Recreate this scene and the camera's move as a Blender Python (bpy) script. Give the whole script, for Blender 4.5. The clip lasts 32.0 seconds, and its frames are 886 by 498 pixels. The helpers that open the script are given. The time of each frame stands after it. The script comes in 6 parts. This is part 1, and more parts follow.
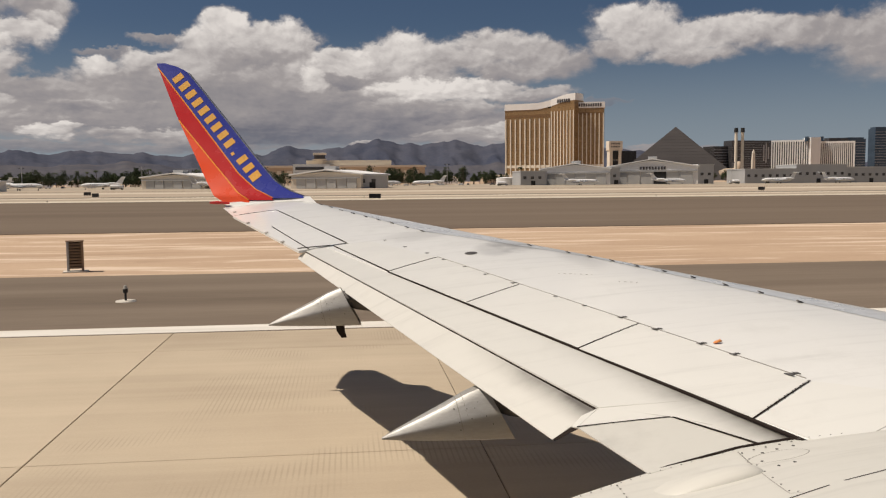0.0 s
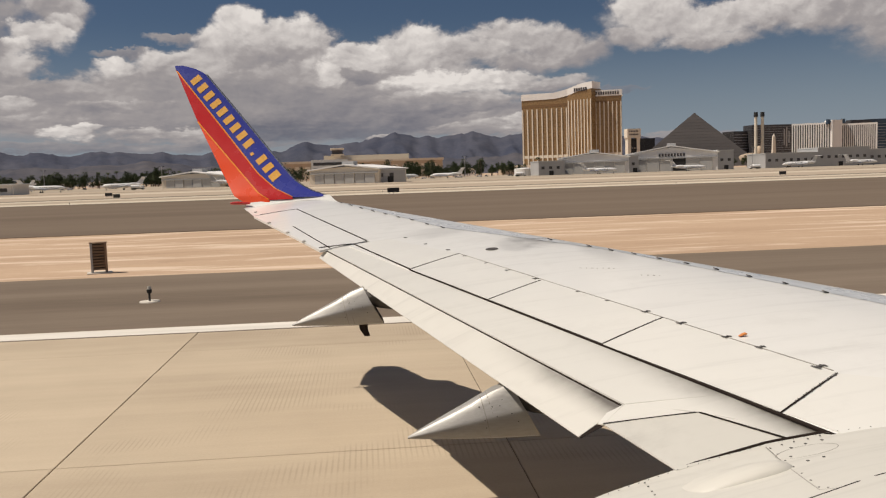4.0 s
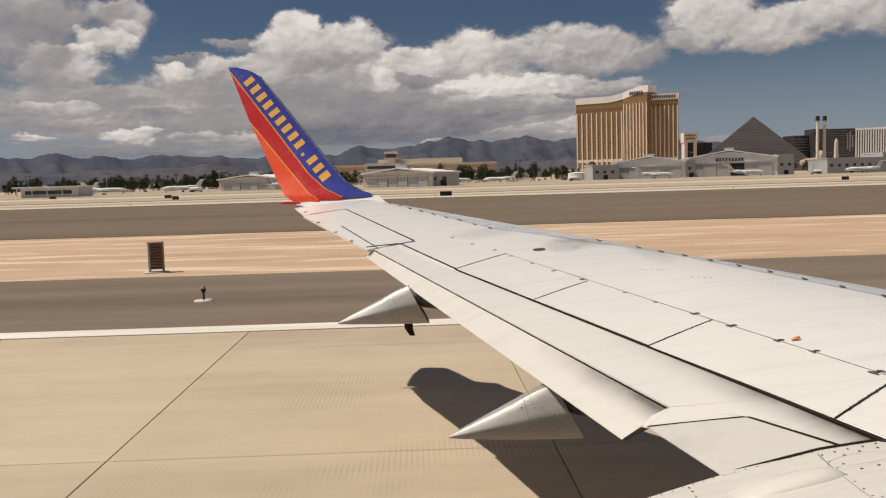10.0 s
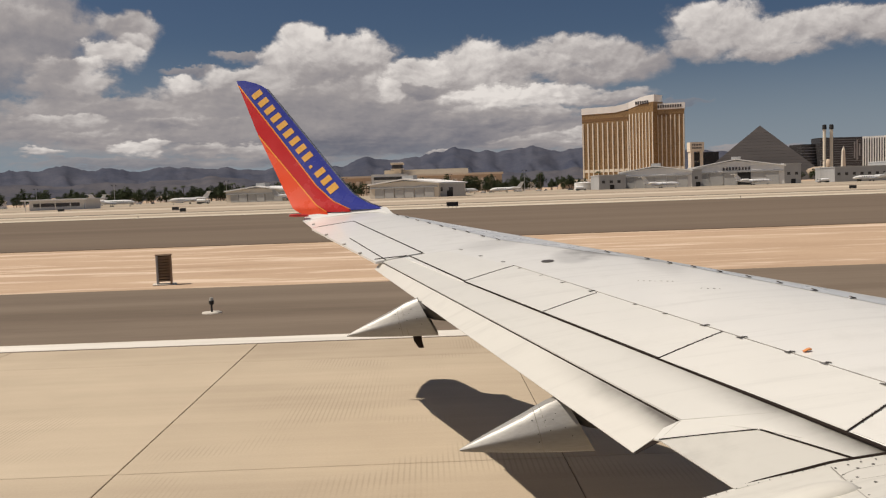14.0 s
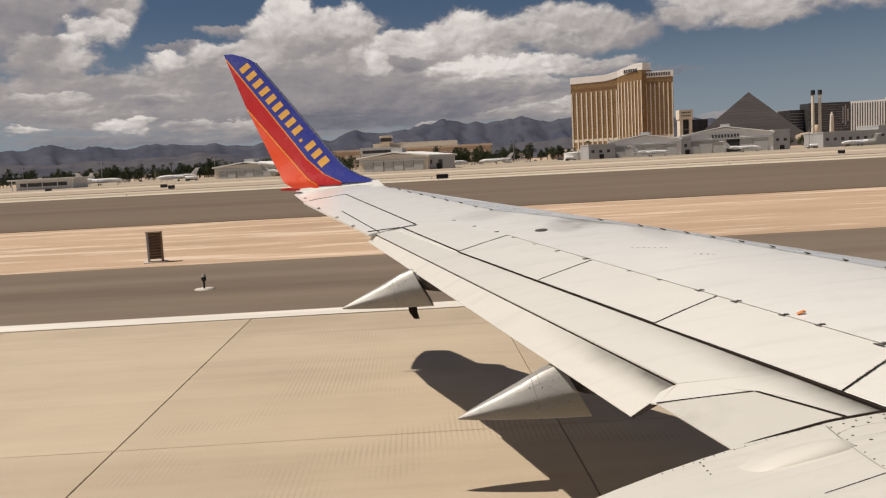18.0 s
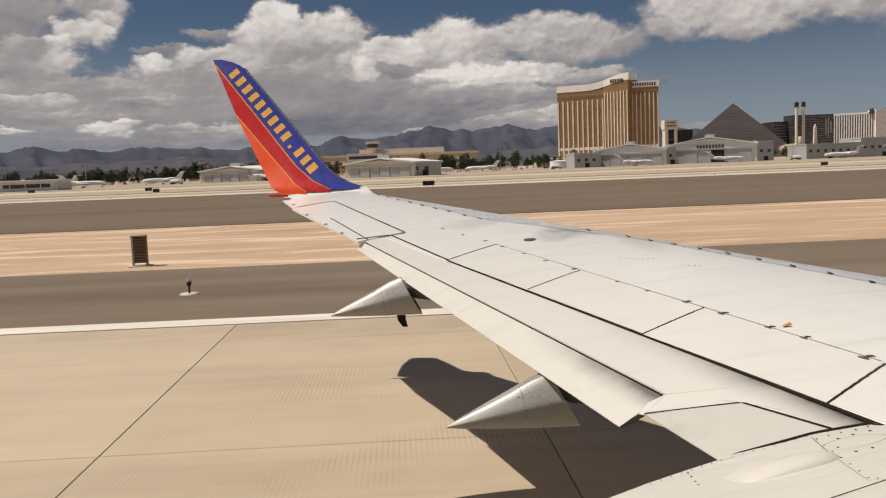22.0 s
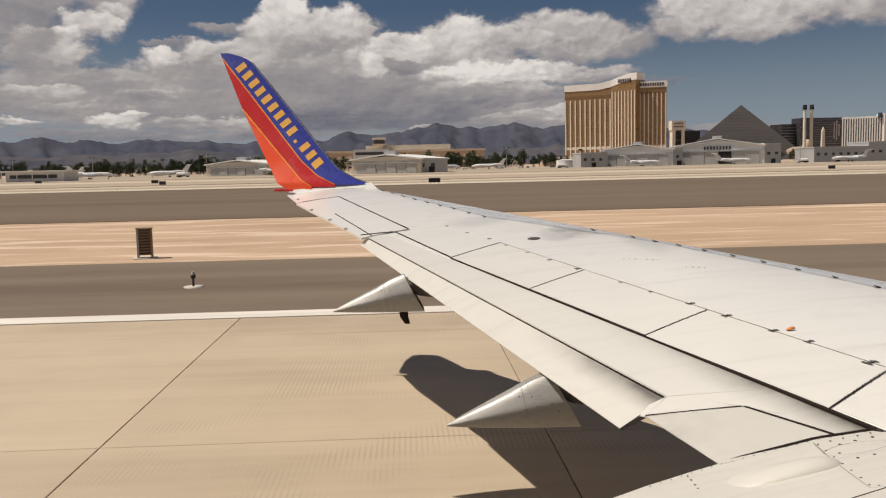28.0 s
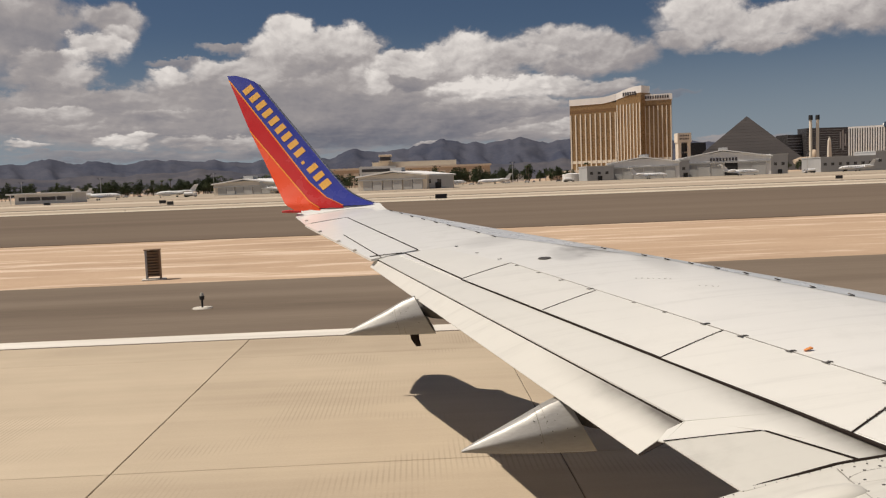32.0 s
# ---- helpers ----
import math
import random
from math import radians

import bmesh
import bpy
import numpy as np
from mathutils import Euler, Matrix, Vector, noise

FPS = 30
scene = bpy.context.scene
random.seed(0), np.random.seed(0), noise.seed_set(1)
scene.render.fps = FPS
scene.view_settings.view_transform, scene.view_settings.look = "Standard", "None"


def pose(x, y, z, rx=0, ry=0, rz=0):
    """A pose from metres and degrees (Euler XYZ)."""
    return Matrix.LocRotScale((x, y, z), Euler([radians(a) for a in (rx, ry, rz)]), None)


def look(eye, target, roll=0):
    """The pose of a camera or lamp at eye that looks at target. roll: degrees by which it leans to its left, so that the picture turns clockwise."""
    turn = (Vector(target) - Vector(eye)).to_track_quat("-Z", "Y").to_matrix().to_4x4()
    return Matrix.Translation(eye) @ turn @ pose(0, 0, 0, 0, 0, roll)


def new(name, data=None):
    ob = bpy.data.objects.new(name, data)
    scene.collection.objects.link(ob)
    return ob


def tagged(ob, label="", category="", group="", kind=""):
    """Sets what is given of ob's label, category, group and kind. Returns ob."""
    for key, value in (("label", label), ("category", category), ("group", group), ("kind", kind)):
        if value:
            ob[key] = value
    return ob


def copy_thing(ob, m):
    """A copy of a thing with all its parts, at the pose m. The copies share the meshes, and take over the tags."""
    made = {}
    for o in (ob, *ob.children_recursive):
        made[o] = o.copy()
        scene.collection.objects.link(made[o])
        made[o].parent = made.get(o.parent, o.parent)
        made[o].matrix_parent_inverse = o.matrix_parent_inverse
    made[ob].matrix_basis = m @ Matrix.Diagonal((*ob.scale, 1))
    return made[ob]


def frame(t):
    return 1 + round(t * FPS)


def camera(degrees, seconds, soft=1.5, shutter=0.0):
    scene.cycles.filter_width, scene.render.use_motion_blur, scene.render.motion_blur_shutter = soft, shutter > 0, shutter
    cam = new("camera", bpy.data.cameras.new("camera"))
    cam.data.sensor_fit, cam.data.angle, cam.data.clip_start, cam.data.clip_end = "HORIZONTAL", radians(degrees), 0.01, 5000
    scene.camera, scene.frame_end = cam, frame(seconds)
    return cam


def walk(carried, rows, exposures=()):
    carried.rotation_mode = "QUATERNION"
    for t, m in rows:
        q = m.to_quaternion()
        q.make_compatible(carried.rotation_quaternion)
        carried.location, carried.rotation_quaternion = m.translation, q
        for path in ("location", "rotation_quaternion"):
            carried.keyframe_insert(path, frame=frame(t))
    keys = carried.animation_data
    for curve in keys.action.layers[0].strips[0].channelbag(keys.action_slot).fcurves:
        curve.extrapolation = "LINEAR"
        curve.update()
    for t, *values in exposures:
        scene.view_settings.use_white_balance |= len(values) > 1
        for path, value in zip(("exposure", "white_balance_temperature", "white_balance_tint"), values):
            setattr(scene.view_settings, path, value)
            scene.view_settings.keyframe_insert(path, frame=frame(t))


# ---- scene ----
cam = camera(55.0, 32.0, soft=1.2)
PATH = [
    (0, (0.014, 0.007, 3.681), (0.2379, 1.9879, 3.5210), -0.45),
    (0.5, (0.003, 0.019, 3.681), (0.2216, 1.9976, 3.4865), -0.35),
    (1, (0.017, 0.012, 3.695), (0.2312, 1.9903, 3.4943), -0.48),
    (1.5, (-0.019, -0.001, 3.697), (0.2188, 1.9741, 3.4934), -0.42),
    (2, (0.022, 0.035, 3.687), (0.2358, 2.0136, 3.4880), -0.29),
    (2.5, (-0.037, -0.027, 3.726), (0.2155, 1.9417, 3.4810), 0.14),
    (3, (0.071, 0.027, 3.701), (0.2663, 2.0076, 3.5041), -1.41),
    (3.5, (-0.018, -0.011, 3.726), (0.1705, 1.9728, 3.5615), -1.58),
    (5.5, (0.090, 0.071, 3.737), (0.2183, 2.0519, 3.4946), -2.83),
    (6, (0.075, 0.038, 3.709), (0.2105, 2.0225, 3.4960), -2.22),
    (6.5, (0.095, 0.065, 3.716), (0.2100, 2.0521, 3.5180), -3.13),
    (7, (0.087, 0.071, 3.719), (0.1937, 2.0578, 3.5172), -3.24),
    (7.5, (0.056, 0.051, 3.716), (0.1648, 2.0382, 3.5227), -3.05),
    (8, (0.053, 0.044, 3.710), (0.1786, 2.0307, 3.5189), -2.73),
    (8.5, (0.076, 0.075, 3.690), (0.1989, 2.0619, 3.5003), -2.15),
    (9, (0.024, 0.021, 3.720), (0.1468, 2.0088, 3.5358), -2.33),
    (9.5, (0.069, 0.060, 3.687), (0.1729, 2.0493, 3.5044), -1.59),
    (10, (0.070, 0.056, 3.679), (0.1254, 2.0487, 3.5148), -1.61),
    (10.5, (0.057, 0.068, 3.694), (0.1063, 2.0608, 3.5287), -1.51),
    (11, (0.069, 0.085, 3.683), (0.1274, 2.0777, 3.5276), -1.74),
    (11.5, (0.074, 0.084, 3.690), (0.1306, 2.0767, 3.5269), -1.46),
    (12, (0.066, 0.052, 3.699), (0.1308, 2.0451, 3.5490), -2.34),
    (12.5, (0.028, 0.029, 3.724), (0.1126, 2.0203, 3.5544), -2.51),
    (13, (0.036, 0.036, 3.714), (0.1041, 2.0302, 3.5750), -2.09),
    (13.5, (0.051, 0.049, 3.707), (0.0976, 2.0437, 3.5682), -2.08),
    (15.5, (0.010, 0.032, 3.677), (0.0493, 2.0257, 3.5214), -1.43),
    (16, (-0.004, 0.035, 3.677), (0.0476, 2.0268, 3.5076), -1.49),
    (16.5, (0.002, 0.011, 3.689), (0.0575, 2.0026, 3.5142), -1.49),
    (17, (0.004, 0.016, 3.671), (0.0648, 2.0094, 3.5186), -1.20),
    (17.5, (-0.006, 0.033, 3.681), (0.0502, 2.0243, 3.5050), -1.79),
    (18, (0.014, 0.043, 3.681), (0.0733, 2.0313, 3.4769), -2.93),
    (18.5, (0.001, 0.036, 3.670), (0.0881, 2.0234, 3.4652), -3.39),
    (19, (0.018, 0.060, 3.672), (0.1076, 2.0475, 3.4707), -3.60),
    (19.5, (-0.018, 0.001, 3.705), (0.0859, 1.9919, 3.5483), -2.07),
    (20, (-0.022, 0.024, 3.694), (0.0724, 2.0140, 3.5129), -1.77),
    (20.5, (-0.017, -0.008, 3.702), (0.0910, 1.9812, 3.5286), -1.49),
    (21, (-0.052, -0.016, 3.718), (0.0675, 1.9711, 3.5229), -1.57),
    (21.5, (-0.009, 0.026, 3.704), (0.0949, 2.0122, 3.4952), -2.25),
    (22, (-0.029, 0.007, 3.706), (0.0657, 1.9959, 3.5160), -2.20),
    (22.5, (-0.011, 0.010, 3.680), (0.0678, 2.0006, 3.5013), -2.03),
    (23, (-0.007, 0.001, 3.695), (0.0705, 1.9931, 3.5341), -2.22),
    (23.5, (-0.024, -0.043, 3.722), (0.0741, 1.9521, 3.6147), -2.38),
    (24, (-0.036, 0.039, 3.685), (0.0412, 2.0277, 3.4864), -1.99),
    (24.5, (0.005, 0.049, 3.668), (0.0591, 2.0350, 3.4386), -2.70),
    (25, (-0.034, 0.031, 3.696), (0.0348, 2.0199, 3.4931), -3.21),
    (25.5, (-0.041, 0.013, 3.706), (0.0515, 1.9999, 3.4957), -2.27),
    (27.5, (-0.011, 0.014, 3.701), (0.0705, 2.0034, 3.5145), -0.91),
    (28, (-0.013, 0.031, 3.706), (0.0700, 2.0198, 3.5098), -1.27),
    (28.5, (-0.011, 0.030, 3.704), (0.0712, 2.0220, 3.5471), -1.39),
    (29, (-0.016, 0.068, 3.700), (0.0503, 2.0572, 3.5000), -1.67),
    (29.5, (-0.043, 0.080, 3.728), (0.0476, 2.0654, 3.5030), -1.89),
    (30, (-0.048, 0.060, 3.736), (0.0495, 2.0468, 3.5312), -2.36),
    (30.5, (-0.117, 0.050, 3.707), (-0.0003, 2.0384, 3.5244), -1.99),
    (31, (-0.021, 0.098, 3.729), (0.0446, 2.0886, 3.5490), -2.57),
    (31.5, (-0.030, 0.099, 3.746), (0.0428, 2.0893, 3.5618), -2.66),
    (32, (-0.039, 0.092, 3.765), (0.0279, 2.0849, 3.6058), -2.15),
]
walk(cam, [(t, look(eye, target, roll)) for t, eye, target, roll in PATH], [(0, 0.0, 6450, 12), (32, 0.0, 6450, 12)])

# ---- sky, clouds and sun ----
SUN_TO = Vector((0.592, -0.022, -1.0)).normalized()      # the way the sunlight travels
SUN_EL = math.asin(-SUN_TO.z)
SUN_AZ = math.atan2(-SUN_TO.x, -SUN_TO.y)


class Nodes:
    """Short names for building a node tree."""

    def __init__(self, tree):
        self.tree = tree

    def put(self, socket, value):
        if isinstance(value, bpy.types.NodeSocket):
            self.tree.links.new(value, socket)
        elif value is not None:
            socket.default_value = value

    def math(self, op, a, b=0.0, clamp=False):
        n = self.tree.nodes.new("ShaderNodeMath")
        n.operation, n.use_clamp = op, clamp
        self.put(n.inputs[0], a)
        self.put(n.inputs[1], b)
        return n.outputs[0]

    def smooth(self, x, lo, hi, to_lo=0.0, to_hi=1.0):
        n = self.tree.nodes.new("ShaderNodeMapRange")
        n.interpolation_type = "SMOOTHSTEP"
        for k, v in enumerate((x, lo, hi, to_lo, to_hi)):
            self.put(n.inputs[k], v)
        return n.outputs[0]

    def linear(self, x, lo, hi, to_lo=0.0, to_hi=1.0):
        n = self.tree.nodes.new("ShaderNodeMapRange")
        for k, v in enumerate((x, lo, hi, to_lo, to_hi)):
            self.put(n.inputs[k], v)
        return n.outputs[0]

    def noise(self, vector, scale, detail=4.0, rough=0.55, distort=0.0):
        n = self.tree.nodes.new("ShaderNodeTexNoise")
        self.put(n.inputs["Vector"], vector)
        n.inputs["Scale"].default_value, n.inputs["Detail"].default_value = scale, detail
        n.inputs["Roughness"].default_value, n.inputs["Distortion"].default_value = rough, distort
        return n.outputs["Fac"]

    def mix(self, fac, a, b, blend="MIX"):
        n = self.tree.nodes.new("ShaderNodeMix")
        n.data_type, n.blend_type = "RGBA", blend
        self.put(n.inputs[0], fac)
        self.put(n.inputs[6], a if isinstance(a, bpy.types.NodeSocket) else (*a, 1))
        self.put(n.inputs[7], b if isinstance(b, bpy.types.NodeSocket) else (*b, 1))
        return n.outputs[2]

    def combine(self, x, y, z):
        n = self.tree.nodes.new("ShaderNodeCombineXYZ")
        for k, v in enumerate((x, y, z)):
            self.put(n.inputs[k], v)
        return n.outputs[0]

    def scaled(self, vector, x, y, z, at=(0, 0, 0)):
        n = self.tree.nodes.new("ShaderNodeMapping")
        self.put(n.inputs["Vector"], vector)
        n.inputs["Scale"].default_value = (x, y, z)
        n.inputs["Location"].default_value = at
        return n.outputs[0]

    def split(self, vector):
        n = self.tree.nodes.new("ShaderNodeSeparateXYZ")
        self.put(n.inputs[0], vector)
        return n.outputs


# cloud banks, from the back to the front: bearing to the right of +y, height over the horizon, half width and half height, all in degrees, and brightness
CLOUDS_DECK = [
    (-17.4, 4.24, 14.13, 2.16, 0.57), (-2.8, 4.87, 11.76, 3.49, 0.50), (-19.0, 5.63, 7.46, 0.89, 0.58), (6.9, 3.35, 7.08, 1.26, 0.50),
    (-1.0, 3.26, 7.84, 1.26, 0.18), (-6.6, 3.06, 6.23, 1.03, 0.22), (-14.5, 2.17, 11.30, 0.43, 0.34), (-21.4, 3.83, 6.30, 0.48, 0.52),
]
CLOUDS_LOW = [
    (-23.7, 2.91, 1.82, 0.27, 0.72), (-18.5, 3.10, 1.58, 0.49, 0.80), (-17.1, 3.36, 0.87, 0.46, 0.84), (-14.3, 3.09, 2.01, 0.50, 0.66),
    (-10.9, 2.95, 1.96, 0.54, 0.60), (-21.0, 4.91, 1.27, 0.47, 0.72), (-23.5, 4.78, 1.83, 0.47, 0.66), (-15.0, 4.74, 4.10, 0.35, 0.52),
    (8.4, 2.77, 4.09, 0.67, 0.55), (11.1, 3.25, 2.28, 0.44, 0.78), (1.1, 2.63, 0.98, 0.20, 0.62),
]
CLOUDS_LEFT = [
    (-23.7, 9.35, 3.75, 3.37, 0.44), (-22.4, 6.78, 2.62, 0.86, 0.52), (-18.5, 10.45, 1.88, 1.12, 0.62), (-18.1, 9.60, 1.11, 0.74, 0.70),
    (-19.1, 8.77, 1.55, 0.87, 0.86), (-20.0, 9.22, 1.08, 0.73, 0.84), (-20.7, 8.07, 1.39, 0.73, 0.84), (-21.1, 7.07, 1.70, 0.87, 0.72),
    (-22.6, 7.76, 1.84, 0.98, 0.55), (-23.3, 10.48, 2.72, 0.96, 0.50),
]
CLOUDS_MAIN = [
    (-11.7, 9.01, 1.68, 0.28, 0.42), (-14.8, 8.12, 2.11, 0.28, 0.38), (-6.4, 6.95, 6.20, 2.09, 0.50), (-12.7, 6.49, 5.23, 0.92, 0.60),
    (-15.2, 7.26, 1.77, 0.66, 0.86), (-11.4, 7.54, 3.17, 0.84, 0.76), (-2.6, 8.14, 1.71, 1.72, 0.72), (-4.1, 9.17, 2.14, 1.35, 0.92),
    (-5.6, 8.84, 2.56, 1.35, 0.84), (-7.7, 9.70, 1.66, 1.12, 0.97), (-8.8, 8.44, 2.01, 1.13, 0.78), (-5.6, 7.84, 3.30, 0.79, 0.58),
    (-3.8, 6.36, 3.33, 1.23, 0.55),
]
CLOUDS_MIDDLE = [
    (6.3, 7.77, 1.86, 1.44, 0.70), (3.9, 8.12, 2.31, 1.58, 0.80), (1.7, 7.84, 1.79, 1.16, 0.76), (4.4, 6.29, 3.55, 1.31, 0.60),
    (0.1, 7.60, 1.94, 1.08, 0.90), (-0.8, 6.72, 2.24, 0.80, 0.76), (0.1, 6.25, 1.95, 0.62, 0.40), (-2.2, 6.32, 1.04, 0.95, 0.82),
    (1.0, 5.20, 3.37, 0.74, 0.50),
]
CLOUDS_RIGHT = [
    (14.6, 7.33, 2.22, 0.92, 0.52), (13.1, 7.92, 2.16, 1.27, 0.64), (10.2, 8.51, 3.08, 1.42, 0.74), (8.4, 7.82, 1.63, 0.93, 0.72),
    (11.1, 7.03, 3.07, 0.65, 0.56), (12.4, 5.52, 3.06, 0.61, 0.60), (9.2, 5.90, 3.40, 0.80, 0.80), (5.5, 5.77, 4.03, 0.99, 0.96),
    (7.2, 4.82, 4.10, 0.55, 0.62), (2.8, 4.77, 2.33, 0.52, 0.58), (6.2, 4.19, 4.48, 0.37, 0.34),
]
CLOUDS_HIGH = [
    (29.5, 8.85, 3.25, 1.14, 0.66), (26.2, 8.96, 3.43, 1.17, 0.76), (22.6, 8.65, 3.94, 1.34, 0.80), (19.1, 9.36, 3.14, 1.70, 0.80),
    (17.9, 8.22, 2.15, 0.69, 0.62), (22.3, 7.73, 3.30, 0.47, 0.62), (17.2, 5.04, 1.75, 0.21, 0.16), (20.0, 1.68, 2.13, 0.57, 0.42),
    (24.6, 1.67, 2.91, 0.35, 0.34), (33.5, 7.69, 3.28, 2.16, 0.60), (-27.0, 8.89, 2.55, 3.75, 0.50), (-14.4, 14.91, 16.57, 1.93, 0.50),
    (10.9, 14.87, 14.86, 1.66, 0.55),
]

world = bpy.data.worlds.new("sky")
scene.world = world
world.use_nodes = True
wt = world.node_tree
wt.nodes.clear()
W = Nodes(wt)
sky = wt.nodes.new("ShaderNodeTexSky")
sky.sky_type, sky.sun_disc = "NISHITA", False
sky.sun_elevation, sky.sun_rotation = SUN_EL, SUN_AZ
sky.altitude, sky.air_density, sky.dust_density, sky.ozone_density = 650, 1.0, 0.6, 2.0
coords = wt.nodes.new("ShaderNodeTexCoord").outputs["Generated"]


x, y, z = W.split(coords)
az = W.math("MULTIPLY", W.math("ARCTAN2", x, y), 57.2958)
elev = W.math("MULTIPLY", W.math("ARCSINE", z), 57.2958)
# cloud lumps grow flatter towards the horizon
layer = W.math("MULTIPLY", W.math("LOGARITHM", W.math("MAXIMUM", W.math("ADD", elev, 2.6), 0.3), 2.71828), 10.0)


def swirl(scale, at, rough):
    """Three channels of fine noise over the sky, about nought."""
    n = wt.nodes.new("ShaderNodeTexNoise")
    W.put(n.inputs["Vector"], W.combine(W.math("MULTIPLY", az, 0.62), layer, at))
    n.inputs["Scale"].default_value, n.inputs["Detail"].default_value, n.inputs["Roughness"].default_value = scale, 9.0, rough
    m = wt.nodes.new("ShaderNodeSeparateColor")
    wt.links.new(n.outputs["Color"], m.inputs[0])
    return [W.math("SUBTRACT", c, 0.5) for c in m.outputs]


def puffs(lift, side):
    """Billows: rounded lumps within lumps."""
    v = wt.nodes.new("ShaderNodeTexVoronoi")
    v.feature, v.normalize = "SMOOTH_F1", True
    wa, wb, _ = warp
    W.put(v.inputs["Vector"], W.combine(W.math("ADD", W.math("ADD", W.math("MULTIPLY", az, 0.62), W.math("MULTIPLY", wa, 1.3)), side), W.math("ADD", W.math("ADD", layer, W.math("MULTIPLY", wb, 1.3)), lift), 0.0))
    v.inputs["Scale"].default_value, v.inputs["Detail"].default_value = 1.05, 3.0
    v.inputs["Roughness"].default_value, v.inputs["Smoothness"].default_value = 0.55, 0.7
    return W.math("SUBTRACT", 1.0, v.outputs["Distance"])


warp = swirl(0.42, 2.0, 0.55)
fine = swirl(1.5, 9.0, 0.60)
u = W.math("ADD", W.math("ADD", az, W.math("MULTIPLY", warp[0], 2.6)), W.math("MULTIPLY", fine[0], 1.5))
v = W.math("ADD", W.math("ADD", elev, W.math("MULTIPLY", warp[1], 1.5)), W.math("MULTIPLY", fine[1], 1.0))
lumps, upper = puffs(0.0, 0.0), puffs(0.22, -0.14)
edge = W.math("ADD", W.math("MULTIPLY", W.math("SUBTRACT", lumps, 0.62), 0.75), W.math("MULTIPLY", fine[2], 0.35))


def cloud_bank():
    """One cloud bank laid over what is behind it: crisp heads, ragged feet, darker below."""
    tree = bpy.data.node_groups.new("cloud_bank", "ShaderNodeTree")
    for name in ("u", "v", "edge", "cover", "glow", "bearing", "height", "wide", "tall", "bright"):
        tree.interface.new_socket(name, in_out="INPUT", socket_type="NodeSocketFloat")
    for name in ("cover", "glow"):
        tree.interface.new_socket(name, in_out="OUTPUT", socket_type="NodeSocketFloat")
    n = Nodes(tree)
    gu, gv, gedge, gcover, gglow, ga, ge, gra, gre, gbright = tree.nodes.new("NodeGroupInput").outputs[:10]
    du = n.math("DIVIDE", n.math("SUBTRACT", gu, ga), gra)
    dv = n.math("DIVIDE", n.math("SUBTRACT", gv, ge), gre)
    r = n.math("SQRT", n.math("ADD", n.math("MULTIPLY", du, du), n.math("MULTIPLY", dv, dv)))
    here = n.math("ADD", n.math("SUBTRACT", 1.0, r), gedge)
    over = n.smooth(here, 0.0, n.linear(dv, -0.5, 0.5, 0.85, 0.36))
    over = n.math("MULTIPLY", over, n.math("ADD", n.math("MULTIPLY", gbright, 1.6), 0.25, clamp=True))
    shade = n.math("ADD", n.linear(dv, -1.0, 1.0, -0.24, 0.12), gbright)
    inv = n.math("SUBTRACT", 1.0, over)
    out = tree.nodes.new("NodeGroupOutput")
    n.put(out.inputs[0], n.math("SUBTRACT", 1.0, n.math("MULTIPLY", n.math("SUBTRACT", 1.0, gcover), inv)))
    n.put(out.inputs[1], n.math("ADD", n.math("MULTIPLY", shade, over), n.math("MULTIPLY", inv, gglow)))
    return tree


BANK = cloud_bank()
cover, glow = 0.0, 0.45
for a, e, ra, re, bright in CLOUDS_DECK + CLOUDS_LOW + CLOUDS_LEFT + CLOUDS_MAIN + CLOUDS_MIDDLE + CLOUDS_RIGHT + CLOUDS_HIGH:
    bank = wt.nodes.new("ShaderNodeGroup")
    bank.node_tree = BANK
    for k, value in enumerate((u, v, edge, cover, glow, a, e, ra * 1.12, re * 1.12, bright)):
        W.put(bank.inputs[k], value)
    cover, glow = bank.outputs[0], bank.outputs[1]
# away from the named banks the same broken cumulus goes on over the whole sky
beyond = W.math("MAXIMUM", W.smooth(W.math("ABSOLUTE", az), 34.0, 46.0), W.smooth(elev, 15.0, 20.0))
other = W.smooth(W.noise(coords, 2.6, 6.0), 0.50, 0.62)
cover = W.math("ADD", W.math("MULTIPLY", cover, W.math("SUBTRACT", 1.0, beyond)), W.math("MULTIPLY", other, beyond))
# heads stand out in relief, the grey deck stays soft
strong = W.linear(glow, 0.45, 0.85, 0.46, 0.90)
light = W.math("ADD", glow, W.math("MULTIPLY", W.math("SUBTRACT", lumps, upper), strong))
light = W.math("ADD", light, W.math("MULTIPLY", W.math("MULTIPLY", fine[2], 0.26), strong))
light = W.math("ADD", light, W.math("MULTIPLY", warp[2], 0.62), clamp=True)
cloud_colour = W.mix(W.linear(light, 0.10, 0.55), (0.150, 0.152, 0.180), (0.345, 0.318, 0.308))
cloud_colour = W.mix(W.linear(light, 0.55, 1.0), cloud_colour, (0.76, 0.715, 0.66))
sky_colour = W.mix(1.0, sky.outputs[0], (0.027, 0.029, 0.032), "MULTIPLY")
haze = W.smooth(elev, -1.0, 10.5, 0.85, 0.0)
sky_colour = W.mix(haze, sky_colour, (0.255, 0.30, 0.345))
mixed = W.mix(cover, sky_colour, cloud_colour)
bg = wt.nodes.new("ShaderNodeBackground")
wt.links.new(mixed, bg.inputs[0])
bg.inputs[1].default_value = 1.0
wt.links.new(bg.outputs[0], wt.nodes.new("ShaderNodeOutputWorld").inputs[0])

